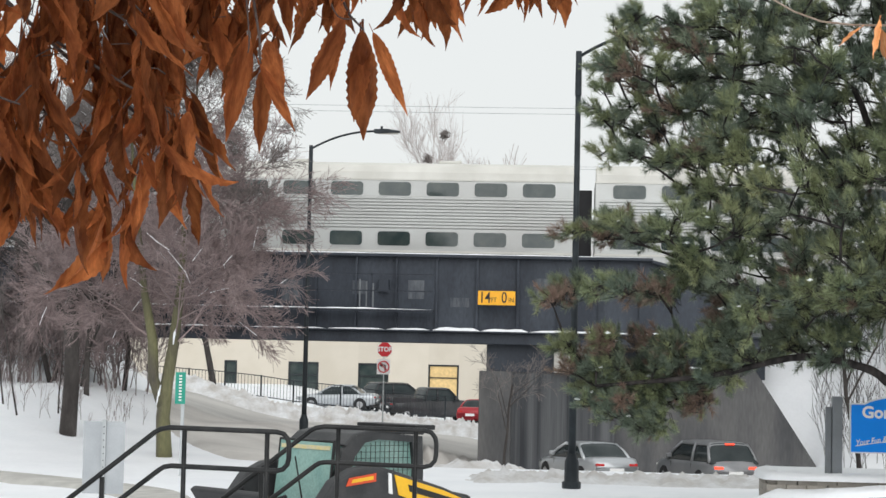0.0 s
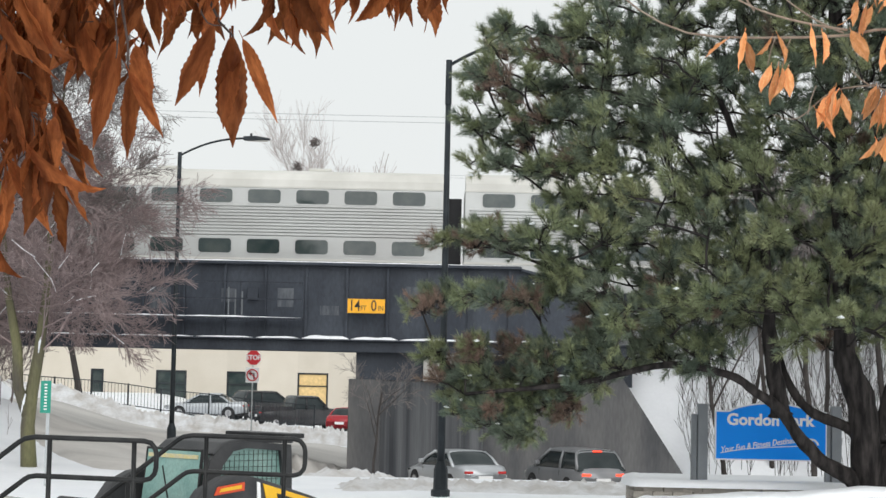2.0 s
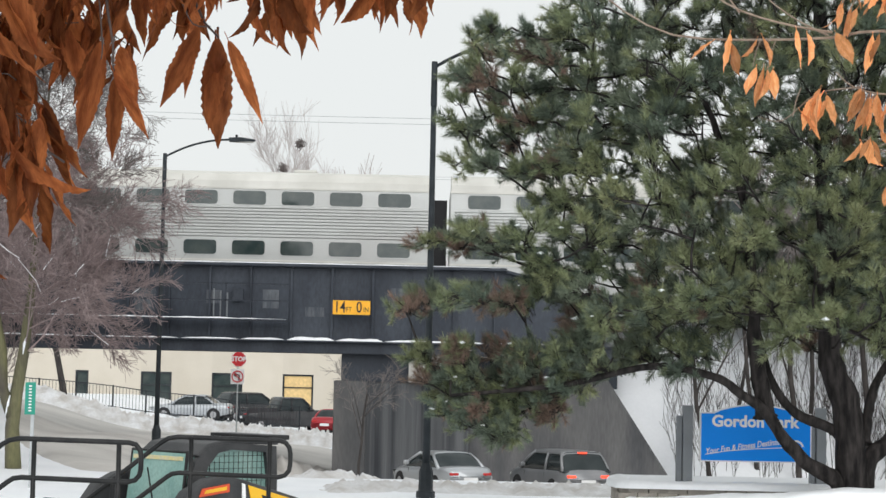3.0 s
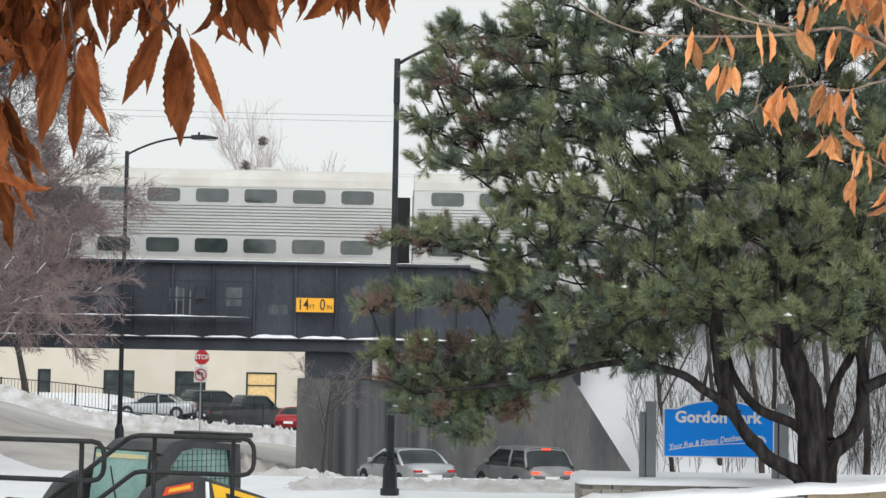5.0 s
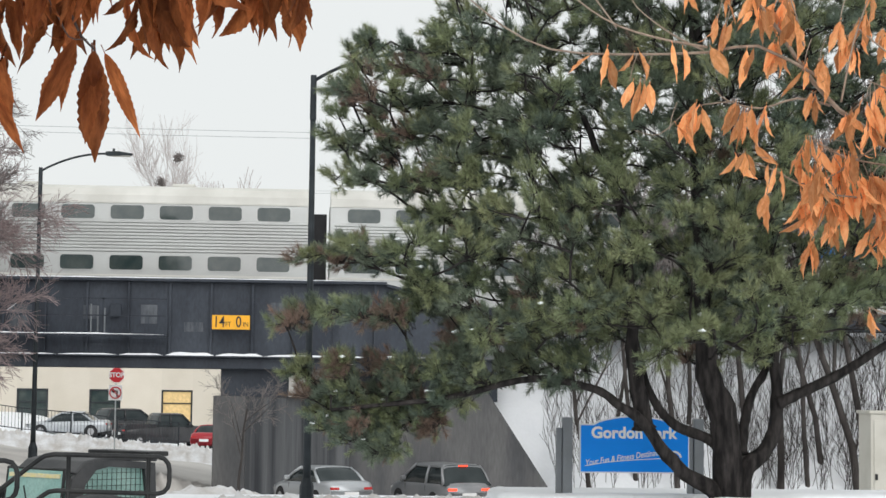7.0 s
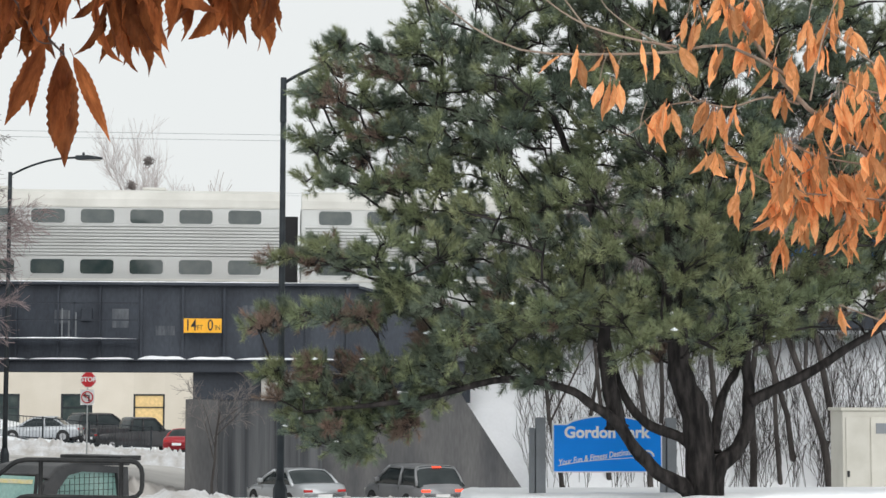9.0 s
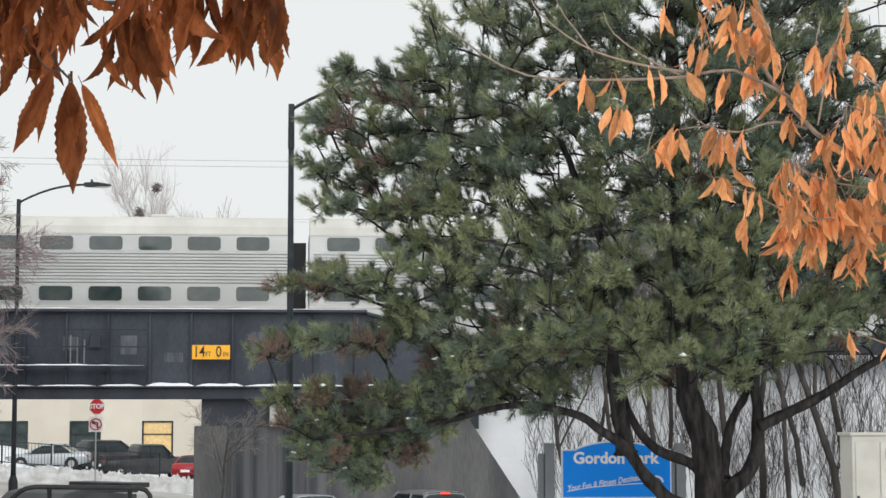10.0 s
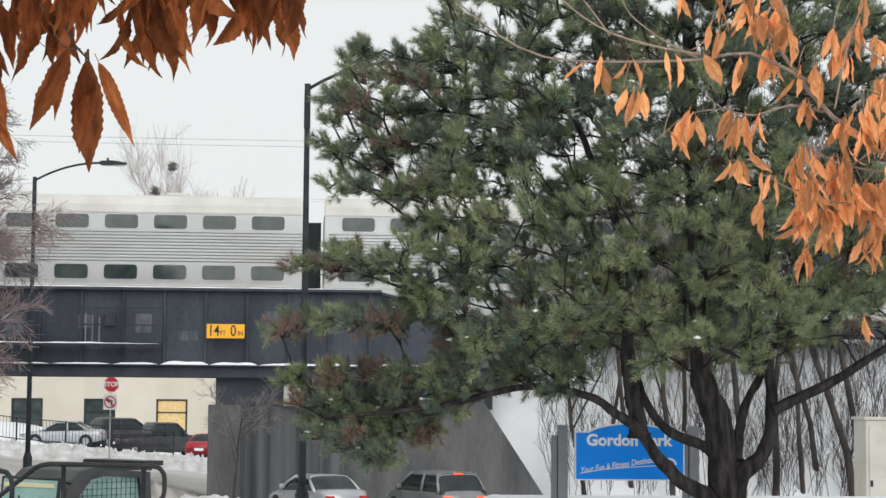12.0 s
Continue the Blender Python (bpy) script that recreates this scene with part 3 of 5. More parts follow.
plan = []
for i, (z0, west, east) in enumerate(TIERS):
    wide = east - west
    for _ in range(int(wide * (11.4 if z0 > 6.0 else 9.8 if z0 > 3.3 else 9.5))):
        u = rng.random()
        x = west + 0.3 + (wide - 0.45) * u
        z = z0 + rng.uniform(-0.3, 0.3) * (0.45 + 0.55 * ease(1.8, 3.6, x))
        deep = 3.0 * math.sqrt(max(0.05, 1 - ((x - 6.3) / 7.2) ** 2)) if z0 > 3.3 else 0.8
        y = PY + rng.uniform(-1, 1) * deep
        if noise.noise(Vector((x * 1.1 + 13, y * 0.3, z * 1.3))) > (0.4 if z0 > 7.0 else 0.33 if z0 > 5.8 else 0.4) + (0.2 if z0 > 6.5 else 0.06) * ease(5.5, 3, x):
            continue
        brown = rng.random() < 0.26 * ease(3.0, 0.4, x) + 0.025
        # Highlights by colour: more light needles in front and low on the right.
        lit_face = rng.random() < ((0.72 if y < PY - 0.8 else 0.25) + (0.25 if x > 5 and 3.3 < z0 < 6.5 else 0)) * (1.0 if z0 < 6.5 else 0.6)
        plan.append((x, y, z, dead if brown else green if lit_face else blue, rng.uniform(0.3, 0.44) - 0.06 * ease(3, 1.5, x), 14))
    # the west edge: single boughs that stick out
    for k in range(2):
        plan.append((west + 0.12 + 0.2 * k, PY + rng.uniform(-0.5, 0.5), z0 + rng.uniform(-0.25, 0.25), dead if rng.random() < 0.3 else green, 0.28, 9))
plan.sort(key=lambda q: abs(q[0] - 6.8) + abs(q[1] - PY))
for spot in plan:
    pad(*spot)
tagged(part("twig_mass", twigs, PINEBARK, pine), kind="stuff")
for name, seats, mat in (("green_needle_mass", green, NEEDLE), ("older_needle_mass", blue, SHADENEEDLE), ("dead_needle_mass", dead, DEADNEEDLE)):
    tagged(part(name, needle_tufts(seats, rng, 66, 0.135, 0.0104), mat, pine), kind="stuff")


# small clumps of snow caught on the boughs
clumps = Shape()
for root, tip, size in [*green[::57], *blue[::70]]:
    c, r = Vector(tip) + Vector((0, 0, 0.03)), rng.uniform(0.02, 0.055)
    b = len(clumps.v)
    clumps.v += [tuple(c + Vector(d) * r * rng.uniform(0.7, 1.3)) for d in ((1.4, 0, 0), (0, 1.2, 0), (-1.4, 0, 0), (0, -1.2, 0), (0.2, 0, 0.7), (0, 0.1, -0.6))]
    clumps.f += [tuple(b + i for i in q) for q in ((0, 1, 4), (1, 2, 4), (2, 3, 4), (3, 0, 4), (1, 0, 5), (2, 1, 5), (3, 2, 5), (0, 3, 5))]
tagged(part("snow_clumps", clumps, SNOW, pine, "small white snow clumps on the boughs", smooth=True), kind="stuff")


# ---- bare trees ----
def bare_tree(shape, at, high, r0, rng, spread=0.6, levels=5, kids=4, up=0.35, first=0.3, sides=6, droop=0.0, thin=0.006, stem=None, snow=None):
    """Adds a leafless tree to shape: a trunk that forks into ever finer twigs."""

    def grow(p, d, length, r, level):
        n = 4 if level < 2 else 3 if level < 4 else 1
        pts, q, way = [p], p, d
        for i in range(n):
            way = (way + Vector(rng.normal(0, 0.13, 3)) + Vector((0, 0, up * 0.12 - droop * level * 0.04))).normalized()
            q = q + way * length / n
            pts.append(q)
        end = max(thin, r * 0.55)
        (stem if stem and level <= 1 else shape).tube(pts, [r + (end - r) * i / n for i in range(n + 1)], max(3, sides - level), cap=False)
        if snow and 0 < level < 3 and rng.random() < 0.06 and abs(way.z) < 0.85:
            snow.tube([q + Vector((0, -0.3 * r, r * 0.8)) for q in pts[:-1]], max(0.009, r * 0.6), 4, cap=False)
        if level >= levels:
            return
        for k in range(kids + (1 if level > 1 else 0)):
            t = first + (1 - first) * (k + rng.uniform(0.2, 0.9)) / (kids + 1) if level == 0 else rng.uniform(0.3, 1.0)
            i = min(n - 1, int(t * n))
            base = pts[i].lerp(pts[i + 1], t * n - i)
            axis = (pts[i + 1] - pts[i]).normalized()
            side = axis.orthogonal().normalized()
            side.rotate(Matrix.Rotation(rng.uniform(0, 2 * math.pi), 3, axis))
            lean = rng.uniform(0.5, 1.2) * spread
            grow(base, (axis + side * lean * 1.3 + Vector((0, 0, up * 0.4))).normalized(), length * rng.uniform(0.42, 0.68), max(thin, r * rng.uniform(0.38, 0.55) * (1 - 0.3 * t)), level + 1)

    grow(Vector(at), Vector((0, 0, 1)), high, r0, 0)


def standing_tree(name, at, high, r0, mat, label, seed, **more):
    tree = thing(name, label, "tree")
    s, stem, snow = Shape(), Shape(), Shape()
    near = mat != HAZEBARK
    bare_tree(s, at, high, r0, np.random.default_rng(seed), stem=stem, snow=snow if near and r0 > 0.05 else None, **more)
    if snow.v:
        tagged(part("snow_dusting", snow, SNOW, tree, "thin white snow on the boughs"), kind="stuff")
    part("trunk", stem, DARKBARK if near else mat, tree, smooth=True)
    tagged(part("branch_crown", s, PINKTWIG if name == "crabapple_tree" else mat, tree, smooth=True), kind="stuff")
    return tree


# a young forked tree with a mossy trunk, by the near lawn
young = thing("young_tree", "bare forked young tree with mossy green trunk", "tree")
yz = ground_z(-9.55, 44) - 0.2
s = Shape()
s.tube([(-9.55, 44, yz), (-9.62, 44, 1.2), (-9.55, 44, 2.0), (-9.42, 44, 2.9), (-9.3, 44.1, 4.4), (-9.22, 44.1, 6.4), (-9.05, 44.2, 9.6)], [0.2, 0.165, 0.15, 0.13, 0.1, 0.07, 0.02], 9)
s.tube([(-9.6, 44, 1.35), (-9.85, 43.9, 2.1), (-9.9, 43.9, 3.0), (-10.15, 43.9, 4.2), (-10.4, 43.8, 6.4), (-10.6, 43.8, 8.4)], [0.14, 0.13, 0.12, 0.09, 0.05, 0.02], 8)
part("trunk", s, MOSSBARK, young, smooth=True)
low, high_crown, dust, r = Shape(), Shape(), Shape(), np.random.default_rng(3)
for k in range(50):
    z = 2.9 + 6.8 * ((k + r.random()) / 50) ** 1.1
    fork = r.random() < 0.6
    x = -9.55 + 0.055 * z if fork else -9.6 - 0.12 * z
    reach = 3.7 * (1 - 0.5 * ease(7.0, 10, z)) * r.uniform(0.6, 0.95)
    sub, caps = Shape(), Shape()
    bare_tree(sub, (0, 0, 0), reach * 0.8, 0.026 - 0.0017 * z, r, spread=0.62, levels=4, kids=5, up=0.05, first=0.12, sides=5, thin=0.0053, snow=caps)
    turn = Matrix.Translation((x, 44, z)) @ Matrix.Rotation(k * 2.4 + r.uniform(-0.4, 0.4), 4, "Z") @ Matrix.Rotation(r.uniform(0.85, 1.4) - 0.55 * ease(6, 9.5, z), 4, "Y")
    for src, dest in ((sub, low if z < 6.0 else high_crown), (caps, dust)):
        b = len(dest.v)
        dest.v += [tuple(turn @ Vector(p)) for p in src.v]
        dest.f += [tuple(b + i for i in f) for f in src.f]
tagged(part("branch_crown", low, PINKTWIG, young, "dense pinkish lower twigs", smooth=True), kind="stuff")
tagged(part("branch_crown", high_crown, BARK, young, smooth=True), kind="stuff")
tagged(part("snow_dusting", dust, SNOW, young, "thin white snow on the boughs"), kind="stuff")
for line in (((-9.76, 43.86, 1.45), (-9.7, 43.84, 1.75), (-9.66, 43.85, 1.95)), ((-9.4, 43.87, 2.9), (-9.38, 43.88, 3.15), (-9.34, 43.9, 3.3))):
    part("snow", Shape().tube(line, [0.012, 0.035, 0.015], 6) if len(line) == 3 else Shape().tube(line, 0.02, 6), SNOW, young, "snow clinging to the bark", smooth=True)

standing_tree("street_tree", (-13.25, 49, ground_z(-13.25, 49) - 0.2), 6.6, 0.24, DARKBARK, "dark bare street tree in snow", 11, spread=0.75, levels=5, kids=5, first=0.32, sides=8, thin=0.006)
standing_tree("street_tree", (-1.62, 46, ground_z(-1.62, 46) - 0.2), 2.35, 0.04, BARK, "small slim bare tree before the abutment", 12, spread=0.75, up=0.1, levels=4, kids=4, first=0.45, sides=6, thin=0.004)
for k, (x, y, hh) in enumerate(((-14.6, 56, 6.0), (-15.4, 58.5, 6.2), (-16.8, 60, 7.0), (-14.9, 62, 6.4), (-17.9, 64, 7.4))):
    standing_tree("crabapple_tree", (x, y, ground_z(x, y) - 0.2), hh, 0.1, BRUSHBARK, "bare reddish-brown spreading crabapple tree on the bank", 20 + k, spread=0.95, levels=5, kids=5, up=0.15, first=0.2, sides=6, thin=0.007)
standing_tree("street_tree", (-19.2, 101, 0.4), 6.5, 0.2, DARKBARK, "dark slim bare tree behind the fence", 15, spread=0.5, levels=3, kids=4, first=0.5, sides=7, thin=0.012)
for k, (x, y, hh) in enumerate(((-14.9, 50, 3.0), (-15.6, 51, 2.6), (-14.2, 51.5, 2.2))):
    standing_tree("sapling", (x, y, ground_z(x, y) - 0.1), hh, 0.03, BARK, "thin bare pale sapling in snow", 40 + k, spread=0.4, levels=3, kids=3, thin=0.004)


def thicket(name, label, spots, mat, seed, high, r0, **more):
    s, r = Shape(), np.random.default_rng(seed)
    for x, y in spots(r):
        bare_tree(s, (x, y, ground_z(x, y) - 0.15), high * r.uniform(0.65, 1.15), r0 * r.uniform(0.6, 1.2), r, **more)
    return tagged(part(name, s, mat, smooth=True), label, "thicket", kind="stuff")


thicket("brush", "dense dark leafless brush on the railway bank", lambda r: [(r.uniform(-21, -14.3), r.uniform(58, 67)) for _ in range(95)], BRUSHBARK, 50, 2.6, 0.03, spread=0.7, levels=3, kids=4, first=0.1, sides=4, thin=0.008)
thicket("dry_weeds", "sparse dry brown weeds sticking out of snow", lambda r: [(r.uniform(-17, -12.5), r.uniform(50, 56)) for _ in range(70)], BRUSHBARK, 53, 0.8, 0.008, spread=0.4, levels=1, kids=4, first=0.2, sides=4, thin=0.004)
thicket("brush", "leafless brush and weeds in snow", lambda r: [(r.uniform(9.2, 24), 67.9 + 9 * r.random() ** 1.3) for _ in range(280)], DARKBARK, 51, 2.6, 0.014, spread=0.4, levels=2, kids=4, up=0.7, first=0.1, sides=4, thin=0.007)
for k, (x, y, hh, rad) in enumerate(((10.4, 68.2, 8, 0.1), (13.6, 68.5, 10, 0.12), (15.6, 68.4, 10, 0.11), (17.3, 68.2, 11, 0.15), (18.6, 69, 10, 0.1), (20.4, 68.4, 11, 0.16), (22.6, 68.6, 11, 0.12), (12.2, 69.2, 8, 0.1), (11.3, 70.5, 8, 0.08), (14.4, 71, 9, 0.1), (16.4, 70.2, 9, 0.13), (18.0, 71.5, 9, 0.09), (19.4, 70, 10, 0.12), (21.4, 71, 10, 0.14), (23.6, 70, 10, 0.12))):
    standing_tree("bank_tree", (x, y, ground_z(x, y) - 0.8), hh, rad, BARK, "tall bare grey tree on the snowy railway bank", 60 + k, spread=0.5, levels=4, kids=4, first=0.4, sides=7, thin=0.012)
thicket("far_wood", "distant bare winter wood beyond the railway, coloured pale for haze", lambda r: [(r.uniform(-62, 48), r.uniform(138, 165)) for _ in range(36)], HAZEBARK, 52, 10.5, 0.16, spread=0.42, levels=3, kids=5, up=0.7, first=0.25, sides=4, thin=0.028)
nest_tree = standing_tree("nest_tree", (-10.6, 150, -0.5), 14.8, 0.17, HAZEBARK, "tall distant bare tree with two dark nests", 76, spread=0.6, levels=4, kids=7, up=0.75, first=0.4, sides=5, thin=0.011)
for x, z in ((-10.6, 21.2), (-11.9, 19.2)):
    s, r = Shape(), np.random.default_rng(int(z * 10))
    for _ in range(90):
        c, d = Vector(r.normal(0, 0.15, 3)), Vector(r.normal(0, 1, 3)).normalized() * 0.2
        c = Vector((x, 150, z)) + c
        s.tube([c - d, c + d], 0.03, 3, cap=False)
    part("nest", s, BARK, nest_tree, "dark twig nest")


# ---- hanging leaves near the camera ----
def leaf_mesh(seed, long=1.0, wide=0.24, curl=1.0, folded=1.0):
    """A coarse-toothed lance-shaped dry leaf that hangs from the origin: folded along its rib, crimped at the edges, twisted to the tip."""
    r = np.random.default_rng(seed)
    n, s = 26, Shape()
    bend, twist = r.uniform(-1.1, 1.1) * curl, r.uniform(-1.6, 1.6) * curl
    fold, wave = r.uniform(0.1, 1.1) * folded, r.uniform(0, 6)
    lop = (r.uniform(0.8, 1.05), r.uniform(0.8, 1.05))
    peak, roll = r.uniform(0.7, 1.0), r.uniform(-0.9, 0.9) * curl
    sway, q, a = r.uniform(-0.35, 0.35) * curl, Vector((0, 0, 0)), r.uniform(-0.25, 0.25)
    for i in range(n + 1):
        t = i / n
        if i:
            a += bend / n * (0.2 + 2.2 * t * t)
            q = q + Vector((sway * math.sin(3.0 * t) / n, math.sin(a) / n, -math.cos(a) / n)) * long
        body = max(0.02, math.sin(math.pi * t ** peak)) ** 0.72 * (1 - 0.45 * ease(0.72, 0.95, t))
        tooth = (0.08 if i % 2 == 0 else -0.05) * (1 if 0.12 < t < 0.95 else 0)
        tw = twist * t ** 1.5
        across = Vector((math.cos(tw), math.sin(tw) * math.cos(a), math.sin(tw) * math.sin(a)))
        lift = Vector((-math.sin(tw), math.cos(tw) * math.cos(a), math.cos(tw) * math.sin(a)))
        for sgn in (-1, -0.66, -0.33, 0, 0.33, 0.66, 1):
            side = lop[0 if sgn < 0 else 1]
            w = wide / 2 * body * side * (1 + tooth * (abs(sgn) > 0.9)) * (0.97 + 0.05 * math.sin(wave * 3 + 8 * t + sgn))
            crimp = 0.022 * abs(sgn) ** 2 * math.sin(wave + 19 * t + 2.2 * sgn) * body
            cup = fold * abs(sgn) * w * 0.9 + roll * sgn * sgn * w * t
            s.v.append(tuple(q + across * sgn * w * (1 - 0.3 * fold * abs(sgn)) + lift * (cup + crimp)))
    s.f = [(j * 7 + i, j * 7 + i + 1, (j + 1) * 7 + i + 1, (j + 1) * 7 + i) for j in range(n) for i in range(6)]
    s.tube([(0, 0, 0.1), (0, 0.005, 0.04), (0, 0, 0)], [0.011, 0.009, 0.011], 4)
    me = s.mesh("leaf")
    for p in me.polygons:
        p.use_smooth = True
    return me


def leaf_material(name, colour, second, glow):
    m = material(name, colour, 0.48, vary=0.42, scale=4.5, bump=0.6, second=second, fine=22, stretch=(2.6, 1.6, 0.55), spec=0.25, tone=0.5)
    m.node_tree.nodes["Principled BSDF"].inputs["Transmission Weight"].default_value = 0.0
    n, l = m.node_tree.nodes, m.node_tree.links
    thin, mix = n.new("ShaderNodeBsdfTranslucent"), n.new("ShaderNodeMixShader")
    mix.inputs[0].default_value = glow
    l.new(n["Hue/Saturation/Value"].outputs[0], thin.inputs["Color"])
    l.new(n["Principled BSDF"].outputs[0], mix.inputs[1])
    l.new(thin.outputs[0], mix.inputs[2])
    l.new(mix.outputs[0], n["Material Output"].inputs["Surface"])
    return m


BROWNLEAF = leaf_material("brown_leaf", (0.4, 0.132, 0.044), (0.17, 0.047, 0.015), 0.7)
ORANGELEAF = leaf_material("orange_leaf", (0.9, 0.45, 0.21), (0.72, 0.3, 0.11), 0.42)
TWIG = material("twig_bark", (0.2, 0.14, 0.1), 0.6, vary=0.3, scale=20, bump=0.3, second=(0.32, 0.25, 0.19), fine=120)
DARKTWIG = material("dark_twig_bark", (0.05, 0.035, 0.03), 0.8, vary=0.3, scale=20, bump=0.3, second=(0.09, 0.06, 0.05), fine=120)


def leafy_tree(name, label, trunk, twigs, depth, leaf_mat, bark, size, seed, meshes):
    """A trunk beside the view with boughs and dry leaves that hang from them."""
    tree = thing(name, label, "tree")
    r = np.random.default_rng(seed)
    part("trunk", Shape().tube(trunk, [0.16, 0.13, 0.11, 0.08, 0.05][:len(trunk)], 10), bark, tree, smooth=True)
    for line, rad, leaves, jitter, length in twigs:
        y0 = depth + r.uniform(-0.15, 0.15)
        dy = r.uniform(-0.25, 0.25)
        pts = []
        for i in range(13):
            p = blend(line, i / 12)
            pts.append(Vector((p.x, y0 + dy * i / 12, p.y)))
        part("twig", Shape().tube(pts, [rad * (1 - 0.6 * i / 12) for i in range(13)], 6), bark, tree, smooth=True)
        left = leaves
        while left > 0:
            # a whorl of leaves that droop from one bud
            some = min(left, int(r.integers(2, 6)))
            left -= some
            t = 0.04 + 0.96 * (r.random() + leaves - left - some) / max(1, leaves) if leaves > 60 else 0.08 + 0.92 * r.random() ** 0.8
            i = min(11, int(t * 12))
            on = pts[i].lerp(pts[i + 1], t * 12 - i)
            bud = on + Vector((r.normal(0, jitter), r.normal(0, 0.1), r.normal(-0.3 * jitter, jitter)))
            if (on - bud).length > 0.015:
                part("leaf_stalk", Shape().tube([on, on.lerp(bud, 0.5) + Vector((0, 0, 0.01)), bud], 0.0016, 4, cap=False), bark, tree)
            lean = r.normal(0, 0.16)
            for _ in range(some):
                ob = new("leaf", meshes[r.integers(len(meshes))])
                ob.parent = tree
                k = size * length * r.uniform(0.7, 1.2)
                p = bud + Vector((r.normal(0, 0.008), r.normal(0, 0.012), r.normal(0, 0.012)))
                ob.matrix_local = Matrix.Translation(p) @ Euler((r.normal(0, 0.24), lean + r.normal(0, 0.22), r.uniform(0, 6.28))).to_matrix().to_4x4() @ Matrix.Scale(k, 4)
    return tree


brown_meshes = [leaf_mesh(100 + k, 1.0, 0.24 + 0.02 * (k % 4)) for k in range(14)]
brown_meshes += [leaf_mesh(150 + k, 1.0, 0.11 + 0.015 * k, 1.7) for k in range(5)]
for me in brown_meshes:
    me.materials.append(BROWNLEAF)
broad_meshes = [leaf_mesh(300 + k, 1.0, 0.3, 0.18, 0.4) for k in range(5)]
for me in broad_meshes:
    me.materials.append(BROWNLEAF)
orange_meshes = [leaf_mesh(200 + k, 1.0, 0.34 + 0.03 * (k % 4), 0.9, 0.8) for k in range(14)]
orange_meshes += [leaf_mesh(250 + k, 1.0, 0.16 + 0.02 * k, 1.8) for k in range(5)]
for me in orange_meshes:
    me.materials.append(ORANGELEAF)

oak = leafy_tree("brown_leaved_tree", "young oak keeping its drooping toothed brown leaves", [(-2.4, 4.1, 0), (-2.35, 4.1, 1.5), (-2.2, 4.1, 2.8), (-1.9, 4.05, 3.3), (-1.4, 4.0, 3.42)], [
    ([(-1.9, 3.45), (-1.46, 3.43), (-1.02, 3.39), (-0.7, 3.42), (-0.2, 3.44)], 0.012, 140, 0.03, 0.95),
    ([(-1.6, 3.42), (-1.39, 3.38), (-1.19, 3.21), (-0.97, 3.04), (-0.89, 3.01), (-0.84, 2.98)], 0.006, 42, 0.05, 0.95),
    ([(-1.5, 3.38), (-1.39, 3.31), (-1.14, 3.27), (-0.87, 3.25)], 0.006, 48, 0.055, 1.0),
    ([(-1.6, 3.3), (-1.42, 3.28), (-1.23, 3.11), (-1.12, 3.0)], 0.006, 40, 0.055, 1.0),
    ([(-1.6, 3.25), (-1.39, 3.16), (-1.25, 2.97), (-1.2, 2.9)], 0.006, 40, 0.05, 1.0),
    ([(-1.5, 3.4), (-1.2, 3.33), (-1.0, 3.25), (-0.95, 3.15)], 0.005, 34, 0.05, 1.0),
    ([(-1.3, 3.42), (-1.05, 3.38), (-0.85, 3.33), (-0.78, 3.28)], 0.005, 36, 0.045, 0.95),
    ([(-0.8, 3.35), (-0.73, 3.34), (-0.7, 3.21), (-0.69, 3.15)], 0.003, 3, 0.01, 0.6),
    ([(-0.6, 3.35), (-0.57, 3.34), (-0.53, 3.28), (-0.5, 3.225), (-0.46, 3.215)], 0.003, 0, 0.01, 0.9),
    ([(-1.2, 3.48), (-0.9, 3.45), (-0.55, 3.43), (-0.25, 3.42), (0.0, 3.43)], 0.008, 140, 0.025, 0.9),
    ([(-1.6, 3.2), (-1.35, 3.12), (-1.22, 3.05), (-1.14, 3.02)], 0.005, 30, 0.05, 1.0),
    ([(-1.4, 3.4), (-1.1, 3.34), (-0.95, 3.2), (-0.9, 3.12)], 0.005, 30, 0.05, 1.0),
    ([(-1.15, 3.2), (-1.0, 3.11), (-0.91, 3.06), (-0.84, 3.01)], 0.004, 28, 0.03, 0.95),
], 4.0, BROWNLEAF, DARKTWIG, 0.195, 8, brown_meshes)
# the leaves that hang clear of the rest: stalk, tip, breadth
CLEAR = (((-0.5, 3.24), (-0.585, 3.069), 0.95), ((-0.515, 3.234), (-0.53, 3.092), 0.6), ((-0.466, 3.226), (-0.454, 2.983), 1.3), ((-0.475, 3.23), (-0.47, 3.03), 1.1), ((-0.44, 3.215), (-0.358, 3.033), 0.6),
         ((-0.715, 3.213), (-0.761, 2.979), 0.75), ((-0.687, 3.14), (-0.689, 2.958), 0.85), ((-0.68, 3.14), (-0.608, 2.993), 0.75), ((-0.672, 3.2), (-0.635, 3.08), 1.5), ((-0.735, 3.2), (-0.765, 3.07), 0.9))
for k, (a, b, broad) in enumerate(CLEAR):
    d = Vector((b[0] - a[0], 0.02, b[1] - a[1]))
    ob = new("leaf", broad_meshes[k % 5])
    ob.parent = oak
    up = -d.normalized()
    across = Vector((0, 1, 0)).cross(up).normalized()
    turn = Matrix((across, up.cross(across), up)).transposed().to_4x4()
    ob.matrix_local = Matrix.Translation((a[0], 3.96 + 0.03 * k % 0.1, a[1])) @ turn @ Matrix.Rotation((k % 3 - 1) * 0.3, 4, "Z") @ Matrix.Diagonal((d.length * broad, d.length * broad, d.length, 1))
part("twig", Shape().tube([(-0.54, 3.98, 3.4), (-0.52, 3.98, 3.31), (-0.49, 3.98, 3.25), (-0.46, 3.98, 3.22)], [0.004, 0.0035, 0.003, 0.002], 6), DARKTWIG, oak, smooth=True)
